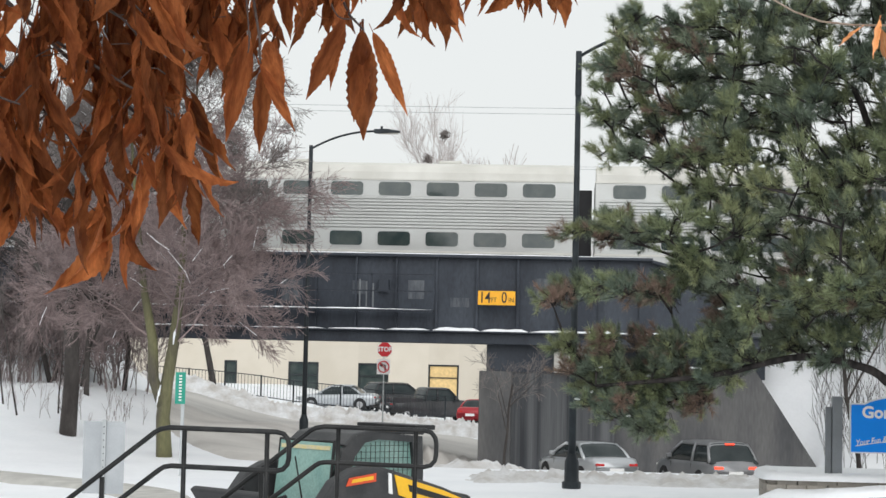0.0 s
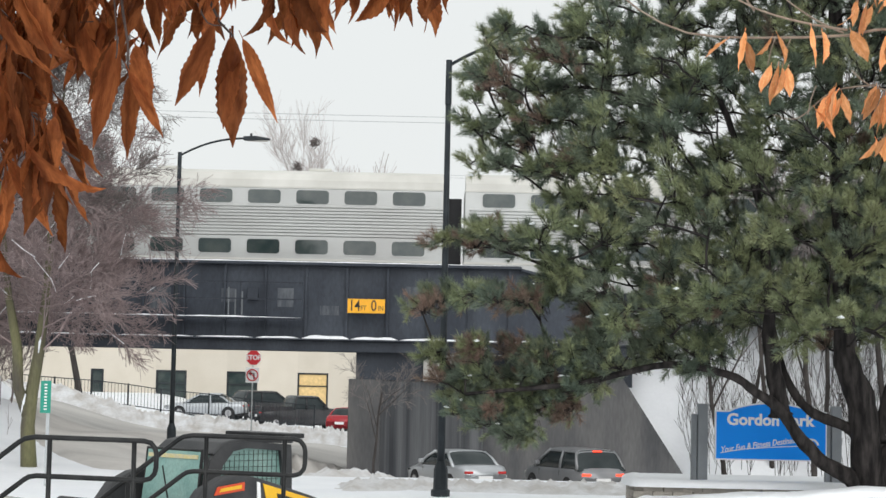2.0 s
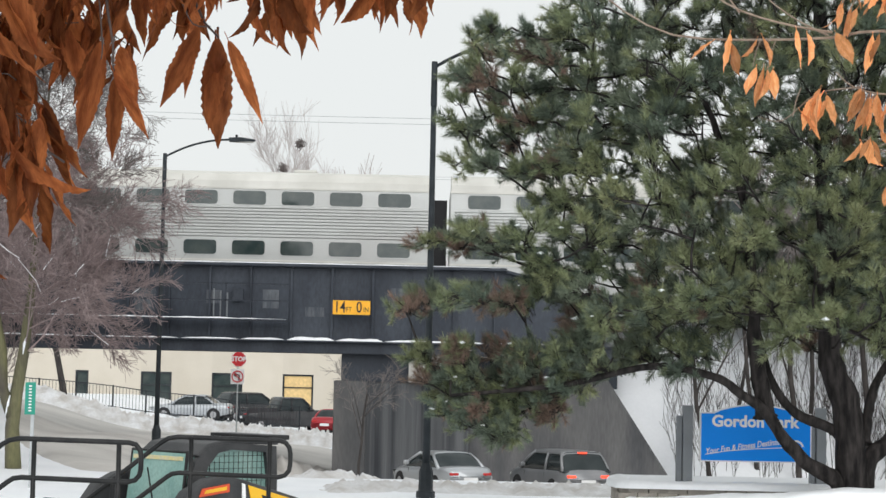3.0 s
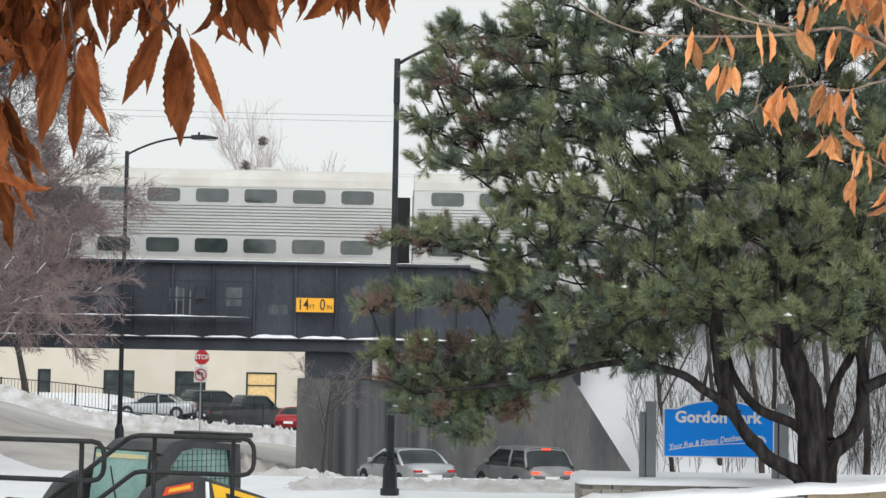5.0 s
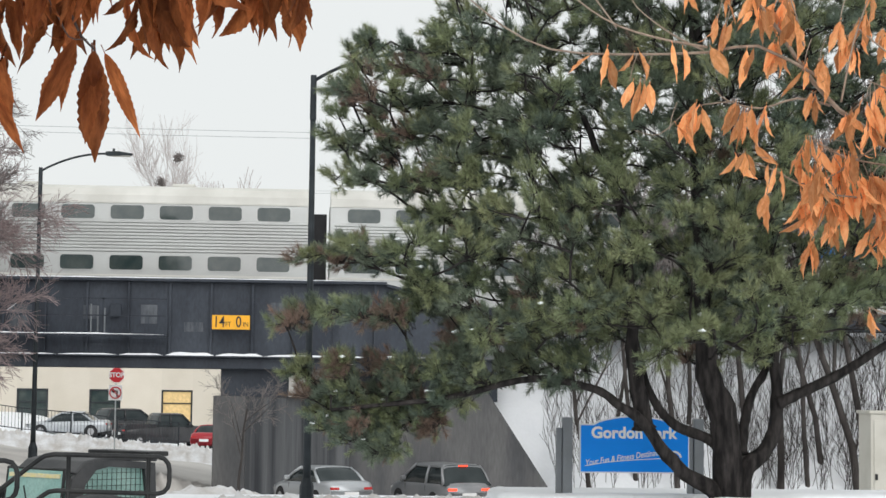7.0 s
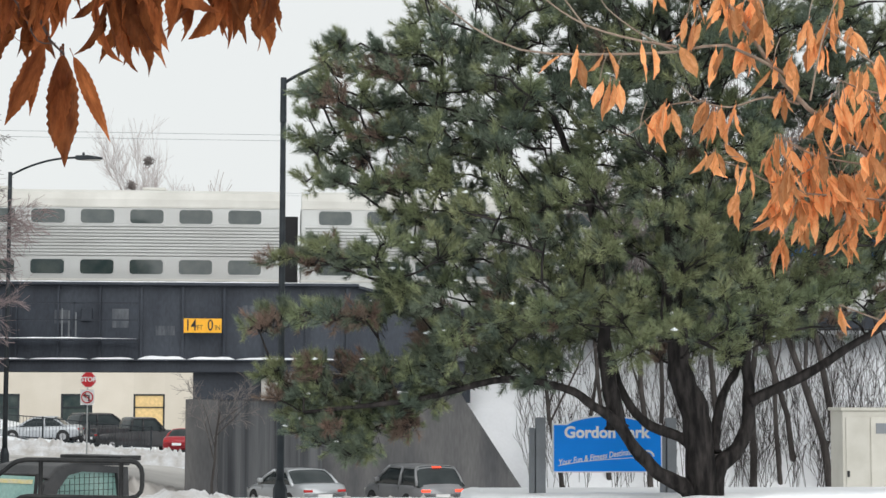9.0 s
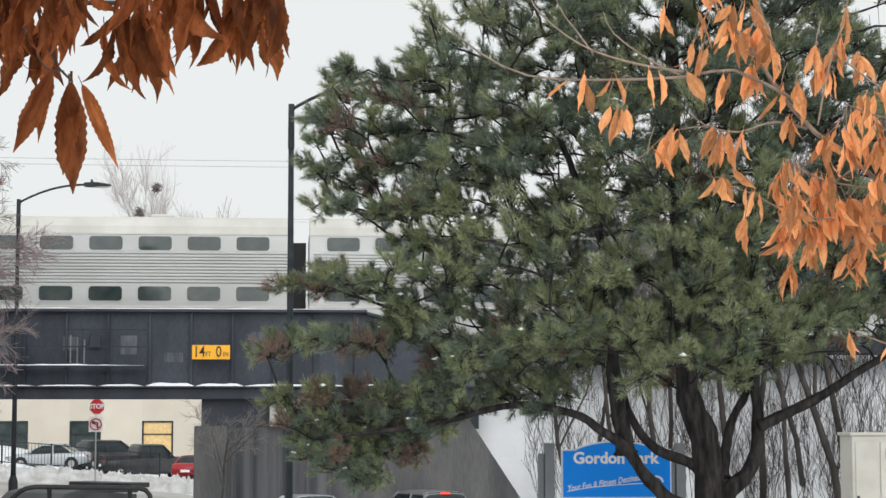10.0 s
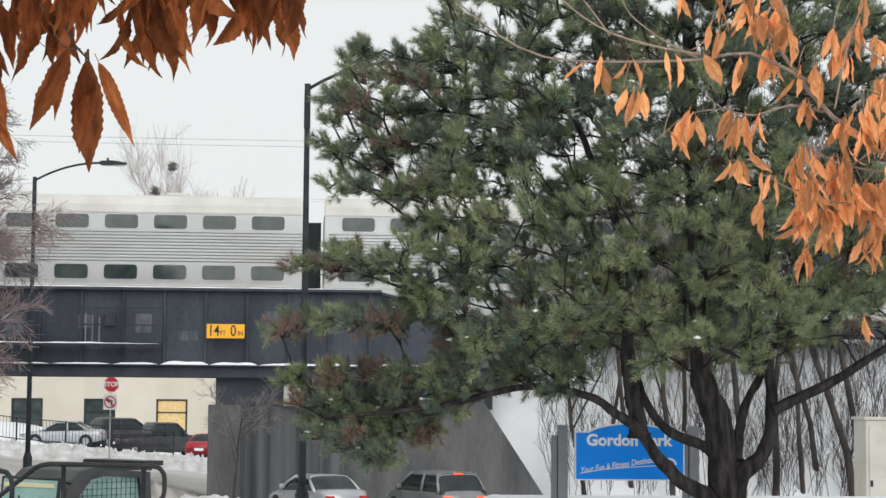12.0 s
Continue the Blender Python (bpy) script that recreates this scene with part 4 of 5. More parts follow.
part("twig", Shape().tube([(-0.71, 3.98, 3.4), (-0.7, 3.98, 3.28), (-0.685, 3.98, 3.2), (-0.682, 3.98, 3.13)], [0.004, 0.0035, 0.003, 0.002], 6), DARKTWIG, oak, smooth=True)

maple = leafy_tree("orange_leaved_tree", "young tree keeping its curled orange-tan leaves", [(4.1, 7.2, 0), (4.0, 7.2, 1.4), (3.7, 7.15, 2.3), (3.3, 7.1, 2.7), (2.82, 7.0, 2.93)], [
    ([(3.3, 2.7), (2.82, 2.93), (2.256, 3.459), (2.01, 3.632), (1.865, 3.8), (1.75, 3.967), (1.63, 4.09), (1.6, 4.2)], 0.012, 20, 0.03, 0.9),
    ([(1.93, 3.74), (1.703, 3.856), (1.511, 3.83), (1.175, 3.818), (0.913, 3.835), (0.725, 3.927), (0.57, 4.06)], 0.0065, 0, 0.012, 0.75),
    ([(1.511, 3.85), (1.35, 3.872), (1.175, 3.916), (1.044, 3.984), (0.936, 4.077), (0.9, 4.15)], 0.005, 0, 0.012, 0.75),
    ([(1.511, 3.852), (1.395, 3.931), (1.278, 4.047), (1.25, 4.15)], 0.004, 0, 0.012, 0.75),
    ([(1.165, 3.925), (1.1, 4.01), (1.045, 4.079), (1.01, 4.15)], 0.004, 0, 0.012, 0.75),
    ([(2.0, 3.64), (1.863, 3.66), (1.714, 3.614), (1.582, 3.634), (1.51, 3.684)], 0.005, 4, 0.015, 0.85),
    ([(1.6, 3.63), (1.45, 3.61), (1.333, 3.514), (1.245, 3.535)], 0.003, 0, 0.01, 0.8),
    ([(2.2, 3.5), (1.931, 3.33), (1.77, 3.381), (1.653, 3.423), (1.66, 3.46)], 0.004, 6, 0.02, 0.85),
    ([(2.9, 2.95), (2.6, 3.3), (2.35, 3.38), (2.05, 3.43), (1.92, 3.5)], 0.006, 170, 0.07, 0.9),
    ([(2.8, 3.0), (2.5, 3.2), (2.3, 3.26), (2.02, 3.28), (1.9, 3.3)], 0.006, 150, 0.06, 0.9),
    ([(2.8, 3.1), (2.6, 3.5), (2.4, 3.62), (2.2, 3.66), (2.08, 3.7)], 0.006, 130, 0.07, 0.9),
    ([(2.7, 3.4), (2.5, 3.7), (2.3, 3.86), (2.15, 4.0)], 0.006, 40, 0.05, 0.9),
    ([(2.0, 3.63), (2.04, 3.85), (2.1, 4.05), (2.12, 4.2)], 0.004, 5, 0.02, 0.9),
    ([(1.84, 3.83), (1.83, 3.95), (1.8, 4.1), (1.79, 4.2)], 0.004, 8, 0.02, 0.9),
    ([(3.1, 2.75), (2.7, 2.7), (2.37, 2.8), (2.2, 2.87)], 0.006, 16, 0.025, 0.8),
], 7.0, ORANGELEAF, TWIG, 0.15, 9, orange_meshes)
# single leaves and small bunches along the bare ends: place, leaves
BUNCHES = ((1.054, 3.805, 1), (1.109, 3.81, 2), (1.221, 3.81, 2), (1.206, 3.706, 1), (1.254, 3.69, 3), (1.347, 3.835, 1), (1.403, 3.836, 1), (1.535, 3.948, 2), (1.571, 3.942, 2), (1.52, 3.816, 1),
           (1.673, 3.84, 2), (1.77, 3.871, 5), (1.787, 4.034, 4), (1.705, 4.01, 2), (1.587, 4.067, 2), (1.437, 4.087, 2), (2.023, 3.957, 3), (1.35, 3.514, 1), (1.45, 3.6, 3), (1.487, 3.595, 3),
           (1.611, 3.604, 3), (1.641, 3.6, 3), (1.699, 3.6, 2), (1.69, 3.467, 1), (1.8, 3.39, 2), (1.924, 3.778, 4), (1.88, 3.778, 3), (1.73, 3.28, 2))
r = np.random.default_rng(77)
for x, z, count in BUNCHES:
    y = 7.0 + r.uniform(-0.06, 0.06)
    if min(abs(z - 3.83), abs(z - 3.6), abs(z - 3.39)) > 0.04:
        part("leaf_stalk", Shape().tube([(x + 0.03, y, z + 0.11), (x + 0.012, y, z + 0.06), (x, y, z)], 0.0022, 4, cap=False), TWIG, maple)
    for _ in range(count):
        ob = new("leaf", orange_meshes[r.integers(len(orange_meshes))])
        ob.parent = maple
        turn = Euler((r.normal(0, 0.25), r.normal(0, 0.28), r.uniform(0, 6.28))).to_matrix().to_4x4()
        ob.matrix_local = Matrix.Translation((x + r.normal(0, 0.012), y, z + r.normal(0, 0.012))) @ turn @ Matrix.Scale(r.uniform(0.11, 0.16), 4)

# ---- stairs and railings ----
stairs = thing("concrete_stairs", "short flight of concrete park steps and landing", "stairs")
part("landing", Shape().prism([(-3.3, 15.0), (-0.9, 15.0), (-0.9, 16.6), (-2.1, 16.6)], -0.9, -0.1, Matrix(((1, 0, 0, 0), (0, 0, 1, 0), (0, -1, 0, 0), (0, 0, 0, 1)))), PALE, stairs)
for k in range(5):
    part("step", Shape().prism([(-3.3 - 0.28 * (k + 1), 15.0), (-3.3 - 0.28 * k, 15.0), (-2.1 - 0.28 * k, 16.6), (-2.1 - 0.28 * (k + 1), 16.6)], -0.9 + 0.16 * (k + 1), -0.05, Matrix(((1, 0, 0, 0), (0, 0, 1, 0), (0, -1, 0, 0), (0, 0, 0, 1)))), PALE, stairs)


def railing(y, x0, foot):
    """A black pipe railing: it runs level, with a rounded end, and slopes down along the steps."""
    rail = thing("stair_railing", "black painted steel pipe railing along park steps", "railing", "railings of the steps")
    r = 0.021
    end = x0 + 0.98
    top = [(x0 - 1.5, y, 0.82), (x0 - 0.13, y, 1.92), (x0 - 0.08, y, 1.95), (x0, y, 1.965), (end - 0.1, y, 1.95), (end - 0.045, y, 1.935), (end - 0.01, y, 1.89), (end, y, 1.84),
           (end, y, 1.74), (end - 0.01, y, 1.69), (end - 0.045, y, 1.65), (end - 0.1, y, 1.635), (x0 + 0.02, y, 1.655), (x0 - 0.04, y, 1.645), (x0 - 0.08, y, 1.62), (x0 - 1.3, y, 0.66)]
    part("pipe_loop", Shape().tube(top, r, 10), BLACKPIPE, rail, smooth=True)
    for x, t in ((x0 + 0.12, 1.955), (x0 + 0.8, 1.945), (x0 - 0.55, 1.55)):
        post = part("post", Shape().tube([(x, y, foot if x > x0 else 0.3), (x, y, t)], r * 0.95, 10), BLACKPIPE, rail, smooth=True)
        part("foot_plate", Shape().tube([(x, y, foot), (x, y, foot + 0.012)], 0.06, 10), BLACKPIPE, post)
    return rail


railing(15.2, -3.26, 0.9)
railing(16.4, -2.15, 0.9)

# ---- the skid steer loader ----
CASTGREY = material("dark_grey_machine_paint", (0.034, 0.036, 0.038), 0.5, spec=0.25, vary=0.2, scale=4, bump=0.05, second=(0.06, 0.06, 0.062))
MYELLOW = material("yellow_machine_paint", (0.85, 0.48, 0.015), 0.35, vary=0.08, scale=3, bump=0.02, second=(0.75, 0.4, 0.02))
TEALGLASS = material("green_tinted_glass", (0.16, 0.3, 0.27), 0.12, vary=0.25, scale=2.5, bump=0, second=(0.26, 0.4, 0.36))
PALEYELLOW = material("pale_yellow_decal", (0.6, 0.52, 0.22), 0.5, vary=0.2, scale=14, bump=0, second=(0.5, 0.47, 0.36))
DECAL = material("orange_red_decal", (0.7, 0.08, 0.02), 0.4, vary=0.05, bump=0)
loader = thing("skid_steer_loader", "black and yellow skid steer loader with enclosed cab", "loader", at=(-2.26, 19.1, -0.02))
loader.rotation_euler = (0, 0, radians(227))
part("chassis", Shape().prism([(-1.3, 0.3), (-1.25, 0.95), (-0.6, 1.0), (0.6, 0.8), (0.95, 0.55), (0.95, 0.3)], -0.5, 0.5), CASTGREY, loader, bevel=0.03)
part("engine_hood", Shape().prism([(-1.35, 0.9), (-1.3, 1.2), (-0.62, 1.32), (-0.6, 0.95)], -0.48, 0.48), CASTGREY, loader, bevel=0.04)
for sgn in (-1, 1):
    y0, y1 = (0.4, 0.46) if sgn > 0 else (-0.46, -0.4)
    side = [(-0.62, 0.9), (-0.62, 1.5), (-0.6, 1.82), (0.0, 1.86), (0.3, 1.83), (0.46, 1.68), (0.54, 1.35), (0.58, 0.9)]
    hole = [(-0.5, 1.12), (-0.5, 1.5), (-0.46, 1.76), (0.0, 1.79), (0.17, 1.76), (0.3, 1.62), (0.37, 1.38), (0.4, 1.12)]
    s, b = Shape(), 0
    for y in (y0, y1):
        s.v += [(x, y, z) for x, z in side] + [(x, y, z) for x, z in hole]
    for i in range(8):
        j = (i + 1) % 8
        s.f += [(i, j, 8 + j, 8 + i), (16 + j, 16 + i, 24 + i, 24 + j), (i, 16 + i, 16 + j, j), (8 + j, 24 + j, 24 + i, 8 + i)]
    frame_part = part("cab_side", s, CASTGREY, loader)
    part("side_glass", Shape().prism(hole, sgn * 0.405, sgn * 0.415), TEALGLASS, frame_part)
    for x in np.arange(-0.42, 0.4, 0.062):
        part("guard_bar", Shape().tube([(x, sgn * 0.44, 1.12), (x, sgn * 0.44, 1.77 - max(0, x - 0.05) * 0.6)], 0.0035, 4), BLACKPIPE, frame_part)
    for z in np.arange(1.17, 1.76, 0.062):
        part("guard_bar", Shape().tube([(-0.45, sgn * 0.44, z), (0.38 - max(0, z - 1.5) * 0.4, sgn * 0.44, z)], 0.0035, 4), BLACKPIPE, frame_part)
    arm = part("lift_arm", Shape().prism([(-1.4, 0.85), (-1.4, 1.05), (-0.62, 1.32), (0.05, 1.5), (0.3, 1.56), (0.55, 1.53), (0.8, 1.42), (0.98, 1.2), (1.12, 0.7), (1.15, 0.3), (0.95, 0.3), (0.85, 0.75), (0.68, 1.08), (0.3, 1.2), (-0.6, 1.02), (-1.2, 0.8)],
                                      sgn * 0.62, sgn * 0.78), CASTGREY, loader, bevel=0.03)
    part("yellow_panel", Shape().prism([(-1.3, 0.93), (-1.28, 1.06), (-0.6, 1.29), (0.06, 1.46), (0.0, 1.26), (-0.6, 1.08)], sgn * 0.782, sgn * 0.79), MYELLOW, arm, "yellow panel with dark brand bar")
    part("brand_bar", Shape().prism([(-0.9, 1.11), (-0.88, 1.17), (-0.12, 1.36), (-0.14, 1.29)], sgn * 0.791, sgn * 0.796), INK, arm)
    part("white_edge", Shape().prism([(0.08, 1.27), (0.1, 1.47), (0.14, 1.48), (0.13, 1.28)], sgn * 0.782, sgn * 0.79), WHITE, arm)
    part("model_decal", Shape().prism([(0.3, 1.4), (0.3, 1.48), (0.64, 1.44), (0.68, 1.36)], sgn * 0.782, sgn * 0.79), DECAL, arm, "orange-red model decal")
    part("decal_bar", Shape().prism([(0.34, 1.42), (0.34, 1.455), (0.6, 1.425), (0.62, 1.39)], sgn * 0.791, sgn * 0.796), MYELLOW, arm)
    part("cylinder", Shape().tube([(-0.4, sgn * 0.83, 1.0), (0.2, sgn * 0.83, 1.18), (0.7, sgn * 0.83, 1.1)], 0.04, 8), BLACKPIPE, arm, smooth=True)
    for x in (-0.72, 0.55):
        wheel = part("wheel", Shape().tube([(x, sgn * 0.52, 0.4), (x, sgn * 0.54, 0.4), (x, sgn * 0.6, 0.4), (x, sgn * 0.76, 0.4), (x, sgn * 0.82, 0.4)], [0.3, 0.36, 0.4, 0.4, 0.33], 20), RUBBER, loader)
        part("rim", Shape().tube([(x, sgn * 0.78, 0.4), (x, sgn * 0.835, 0.4)], [0.22, 0.2], 16), MYELLOW, wheel)
part("roof", Shape().prism([(-0.64, 1.83), (-0.64, 1.88), (-0.3, 1.905), (0.05, 1.895), (0.3, 1.85), (0.44, 1.74), (0.41, 1.72), (0.0, 1.85)], -0.455, 0.455), CASTGREY, loader, bevel=0.02)
part("roof_spoiler", Shape().box(-0.78, -0.5, -0.46, 0.46, 1.88, 1.93), BLACKPIPE, loader, bevel=0.01)
door = part("front_door", Shape().prism([(0.5, 1.77), (0.6, 0.95), (0.64, 0.95), (0.54, 1.77)], -0.42, 0.42), TEALGLASS, loader, "green-tinted glass front door")
part("wiper", Shape().tube([(0.63, 0.1, 1.05), (0.56, -0.15, 1.6)], 0.01, 5), BLACKPIPE, door)
part("door_edge", Shape().tube([(0.61, -0.42, 0.95), (0.53, -0.42, 1.77), (0.53, 0.42, 1.77), (0.61, 0.42, 0.95), (0.61, -0.42, 0.95)], 0.022, 6), BLACKPIPE, door)
part("visor_strip", Shape().box(0.53, 0.56, -0.38, 0.38, 1.685, 1.725), PALEYELLOW, door, "pale yellow decal strip")
part("seat", Shape().box(-0.4, 0.0, -0.25, 0.25, 0.95, 1.05).box(-0.42, -0.3, -0.24, 0.24, 1.05, 1.55), RUBBER, loader, bevel=0.03)
part("cross_tube", Shape().tube([(1.02, -0.64, 1.05), (1.02, 0.64, 1.05)], 0.06, 10), CASTGREY, loader, smooth=True)
part("hose", Shape().tube([(0.9, 0.3, 1.0), (1.05, 0.32, 1.25), (1.25, 0.3, 1.2), (1.35, 0.25, 0.9)], 0.018, 6), RUBBER, loader, smooth=True)
part("hose", Shape().tube([(0.9, -0.3, 1.0), (1.1, -0.3, 1.3), (1.3, -0.28, 1.22), (1.38, -0.25, 0.9)], 0.018, 6), RUBBER, loader, smooth=True)
part("bucket", Shape().prism([(1.2, 0.02), (1.95, 0.0), (1.9, 0.06), (1.4, 0.1), (1.3, 0.5), (1.42, 0.72), (1.36, 0.76), (1.2, 0.5)], -0.9, 0.9), CASTGREY, loader, bevel=0.01)
part("coupler_frame", Shape().prism([(1.1, 0.25), (1.12, 0.95), (1.5, 1.32), (1.56, 1.28), (1.28, 0.9), (1.22, 0.25)], -0.55, 0.55), CASTGREY, loader, bevel=0.02)

# ---- the park sign ----
sign = thing("park_sign", "bright blue park name sign with white lettering", "sign")


def arch(x0, x1, z0, z1, rise):
    pts = [(x0, z0), (x0, z1)]
    pts += [(x0 + (x1 - x0) * t, z1 + rise * math.sin(math.pi * min(max((t - 0.12) / 0.76, 0), 1)) ** 0.7) for t in np.linspace(0.12, 0.88, 17)]
    return pts + [(x1, z1), (x1, z0)]


part("border", Shape().prism(arch(5.0, 7.04, 1.13, 2.03, 0.15), 34.44, 34.53), WHITE, sign)
part("board", Shape().prism(arch(5.025, 7.015, 1.155, 2.0, 0.155), 34.42, 34.445), BLUE, sign, "bright blue enamel board")
words("Gordon Park", 0.29, WHITE, sign, Matrix.Translation((6.0, 34.415, 1.86)) @ FACING, bold=0.0095, wide=1.02)
words("Your Fun & Fitness Destination", 0.155, WHITE, sign, Matrix.Translation((5.85, 34.415, 1.42)) @ FACING @ Matrix.Rotation(radians(8.5), 4, "Z") @ Matrix(((1, 0.25, 0, 0), (0, 1, 0, 0), (0, 0, 1, 0), (0, 0, 0, 1))), bold=0.002, wide=0.76)
part("underline", Shape().tube([(5.1, 34.41, 1.26), (5.5, 34.41, 1.33), (6.0, 34.41, 1.375), (6.6, 34.41, 1.41)], 0.008, 5), WHITE, sign)
part("emblem", Shape().tube([(6.75 + 0.13 * math.cos(a), 34.41, 1.4 + 0.13 * math.sin(a)) for a in np.linspace(0.2, 3.1, 10)], 0.02, 5), WHITE, sign)
part("emblem_dot", Shape().prism([(6.75 + 0.07 * math.cos(a), 1.38 + 0.06 * math.sin(a)) for a in np.linspace(0, 6.28, 10)[:-1]], 34.405, 34.418), WHITE, sign)
for x in (4.78, 7.22):
    post = part("post", Shape().box(x - 0.09, x + 0.09, 34.42, 34.6, 0.3, 2.14), GREYPOST, sign, bevel=0.012)
    part("side_post", Shape().box(x - 0.2, x - 0.1, 34.46, 34.6, 0.3, 1.95), GREYPOST, post, bevel=0.012)


# ---- street signs ----
clear = thing("clearance_sign", "yellow low-clearance sign fixed to the bridge girder", "sign")
part("plate", Shape().box(-3.53, -2.15, 69.42, 69.45, 4.85, 5.37), YELLOW, clear)
part("bracket", Shape().box(-3.2, -3.1, 69.45, 70.3, 4.9, 5.3).box(-2.6, -2.5, 69.45, 70.3, 4.9, 5.3), STEEL, clear)
words("14", 0.58, INK, clear, Matrix.Translation((-3.27, 69.415, 5.11)) @ FACING, wide=0.75, bold=0.004)
words("FT", 0.25, INK, clear, Matrix.Translation((-2.94, 69.415, 5.03)) @ FACING, wide=0.8)
words("0", 0.58, INK, clear, Matrix.Translation((-2.56, 69.415, 5.11)) @ FACING, wide=0.75, bold=0.004)
words("IN", 0.25, INK, clear, Matrix.Translation((-2.3, 69.415, 5.03)) @ FACING, wide=0.8)

stop = thing("stop_sign", "red stop sign above a no-left-turn plate", "sign")
octa = [(-9.0 + 0.385 * math.cos(radians(22.5 + 45 * k)), 3.31 + 0.385 * math.sin(radians(22.5 + 45 * k))) for k in range(8)]
inner = [(-9.0 + 0.36 * math.cos(radians(22.5 + 45 * k)), 3.31 + 0.36 * math.sin(radians(22.5 + 45 * k))) for k in range(8)]
part("white_rim", Shape().prism(octa, 90.0, 90.02), WHITE, stop)
plate = part("plate", Shape().prism(inner, 89.985, 89.999), RED, stop)
words("STOP", 0.31, WHITE, plate, Matrix.Translation((-9.0, 89.98, 3.31)) @ FACING, wide=0.95, bold=0.012)
part("turn_plate", Shape().box(-9.36, -8.72, 90.0, 90.02, 2.12, 2.84), WHITE, stop)
part("ring", Shape().tube([(-9.04 + 0.26 * math.cos(a), 89.99, 2.48 + 0.26 * math.sin(a)) for a in np.linspace(0, 2 * math.pi, 25)], 0.028, 6), RED, stop)
part("slash", Shape().tube([(-9.22, 89.985, 2.66), (-8.86, 89.985, 2.3)], 0.026, 6), RED, stop)
part("arrow", Shape().tube([(-8.96, 89.992, 2.3), (-8.96, 89.992, 2.56), (-9.1, 89.992, 2.56)], 0.035, 5).prism([(-9.24, 2.56), (-9.1, 2.68), (-9.1, 2.44)], 89.98, 89.995), INK, stop)
part("post", Shape().box(-9.06, -9.0, 90.02, 90.06, ground_z(-9, 90) - 0.3, 3.6), GALV, stop)

back = thing("street_sign", "white back of a metal street sign on post", "sign")
part("plate", Shape().box(-7.32, -6.69, 28.0, 28.006, 0.5, 1.58), SIGNBACK, back, "plain pale grey metal plate", bevel=0.002)
part("post", Shape().box(-7.03, -6.97, 27.955, 27.998, -0.3, 1.6), GALV, back)
for z in np.arange(0.2, 1.6, 0.1):
    part("hole", Shape().tube([(-7.0, 27.953, z), (-7.0, 27.956, z)], 0.01, 8), INK, back)

green_sign = thing("street_name_sign", "narrow green sign on a metal post", "sign")
part("plate", Shape().box(-8.49, -8.27, 39.98, 40.0, 1.6, 2.28), GREENSIGN, green_sign)
for z in np.arange(1.68, 2.25, 0.065):
    part("text_bar", Shape().box(-8.41, -8.35, 39.974, 39.979, z - 0.014, z + 0.014), WHITE, green_sign)
part("post", Shape().box(-8.36, -8.29, 40.0, 40.04, ground_z(-8.3, 40) - 0.3, 2.3), GALV, green_sign)

cabinet = thing("utility_cabinet", "pale beige metal utility cabinet in snow", "cabinet")
BEIGE = material("beige_cabinet_paint", (0.55, 0.53, 0.47), 0.55, vary=0.06, scale=2, bump=0.03, second=(0.48, 0.46, 0.4))
part("body", Shape().box(13.62, 15.0, 44.9, 45.9, -0.2, 2.2), BEIGE, cabinet, bevel=0.02)
part("lid", Shape().box(13.57, 15.05, 44.85, 45.95, 2.2, 2.28), BEIGE, cabinet, bevel=0.02)
part("door", Shape().box(13.7, 14.28, 44.875, 44.9, 0.1, 2.05), BEIGE, cabinet, bevel=0.008)
part("door", Shape().box(14.32, 14.92, 44.875, 44.9, 0.1, 2.05), BEIGE, cabinet, bevel=0.008)
part("vent", Shape().box(14.45, 14.8, 44.86, 44.876, 1.65, 1.9), GREYPOST, cabinet)
part("latch", Shape().box(13.72, 13.78, 44.85, 44.876, 0.6, 0.75), BLACKPIPE, cabinet)

# ---- the wires ----
for k, (z, y) in enumerate(((15.06, 90), (14.86, 90.6), (12.9, 96), (13.2, 100))):
    wire = Shape().tube([(x, y, z + 0.00025 * (x + 2) ** 2) for x in np.linspace(-70, 60, 27)], 0.006 + 0.003 * (k < 2), 5)
    tagged(part("overhead_wire", wire, GREYPOST), "thin dark overhead wire against the sky", "wire", "overhead wires")
for x in (-70, 60):
    pole = thing("utility_pole", "tall wooden utility pole carrying overhead wires", "pole", "utility poles")
    part("shaft", Shape().tube([(x, 93, -1), (x, 93, 17.5)], [0.2, 0.13], 10), BARK, pole)
    part("crossarm", Shape().box(x - 0.08, x + 0.08, 89.5, 100.5, 14.5 - 1.7, 14.7 - 1.7).box(x - 0.08, x + 0.08, 89.5, 93.5, 15.6, 15.8), BARK, pole)

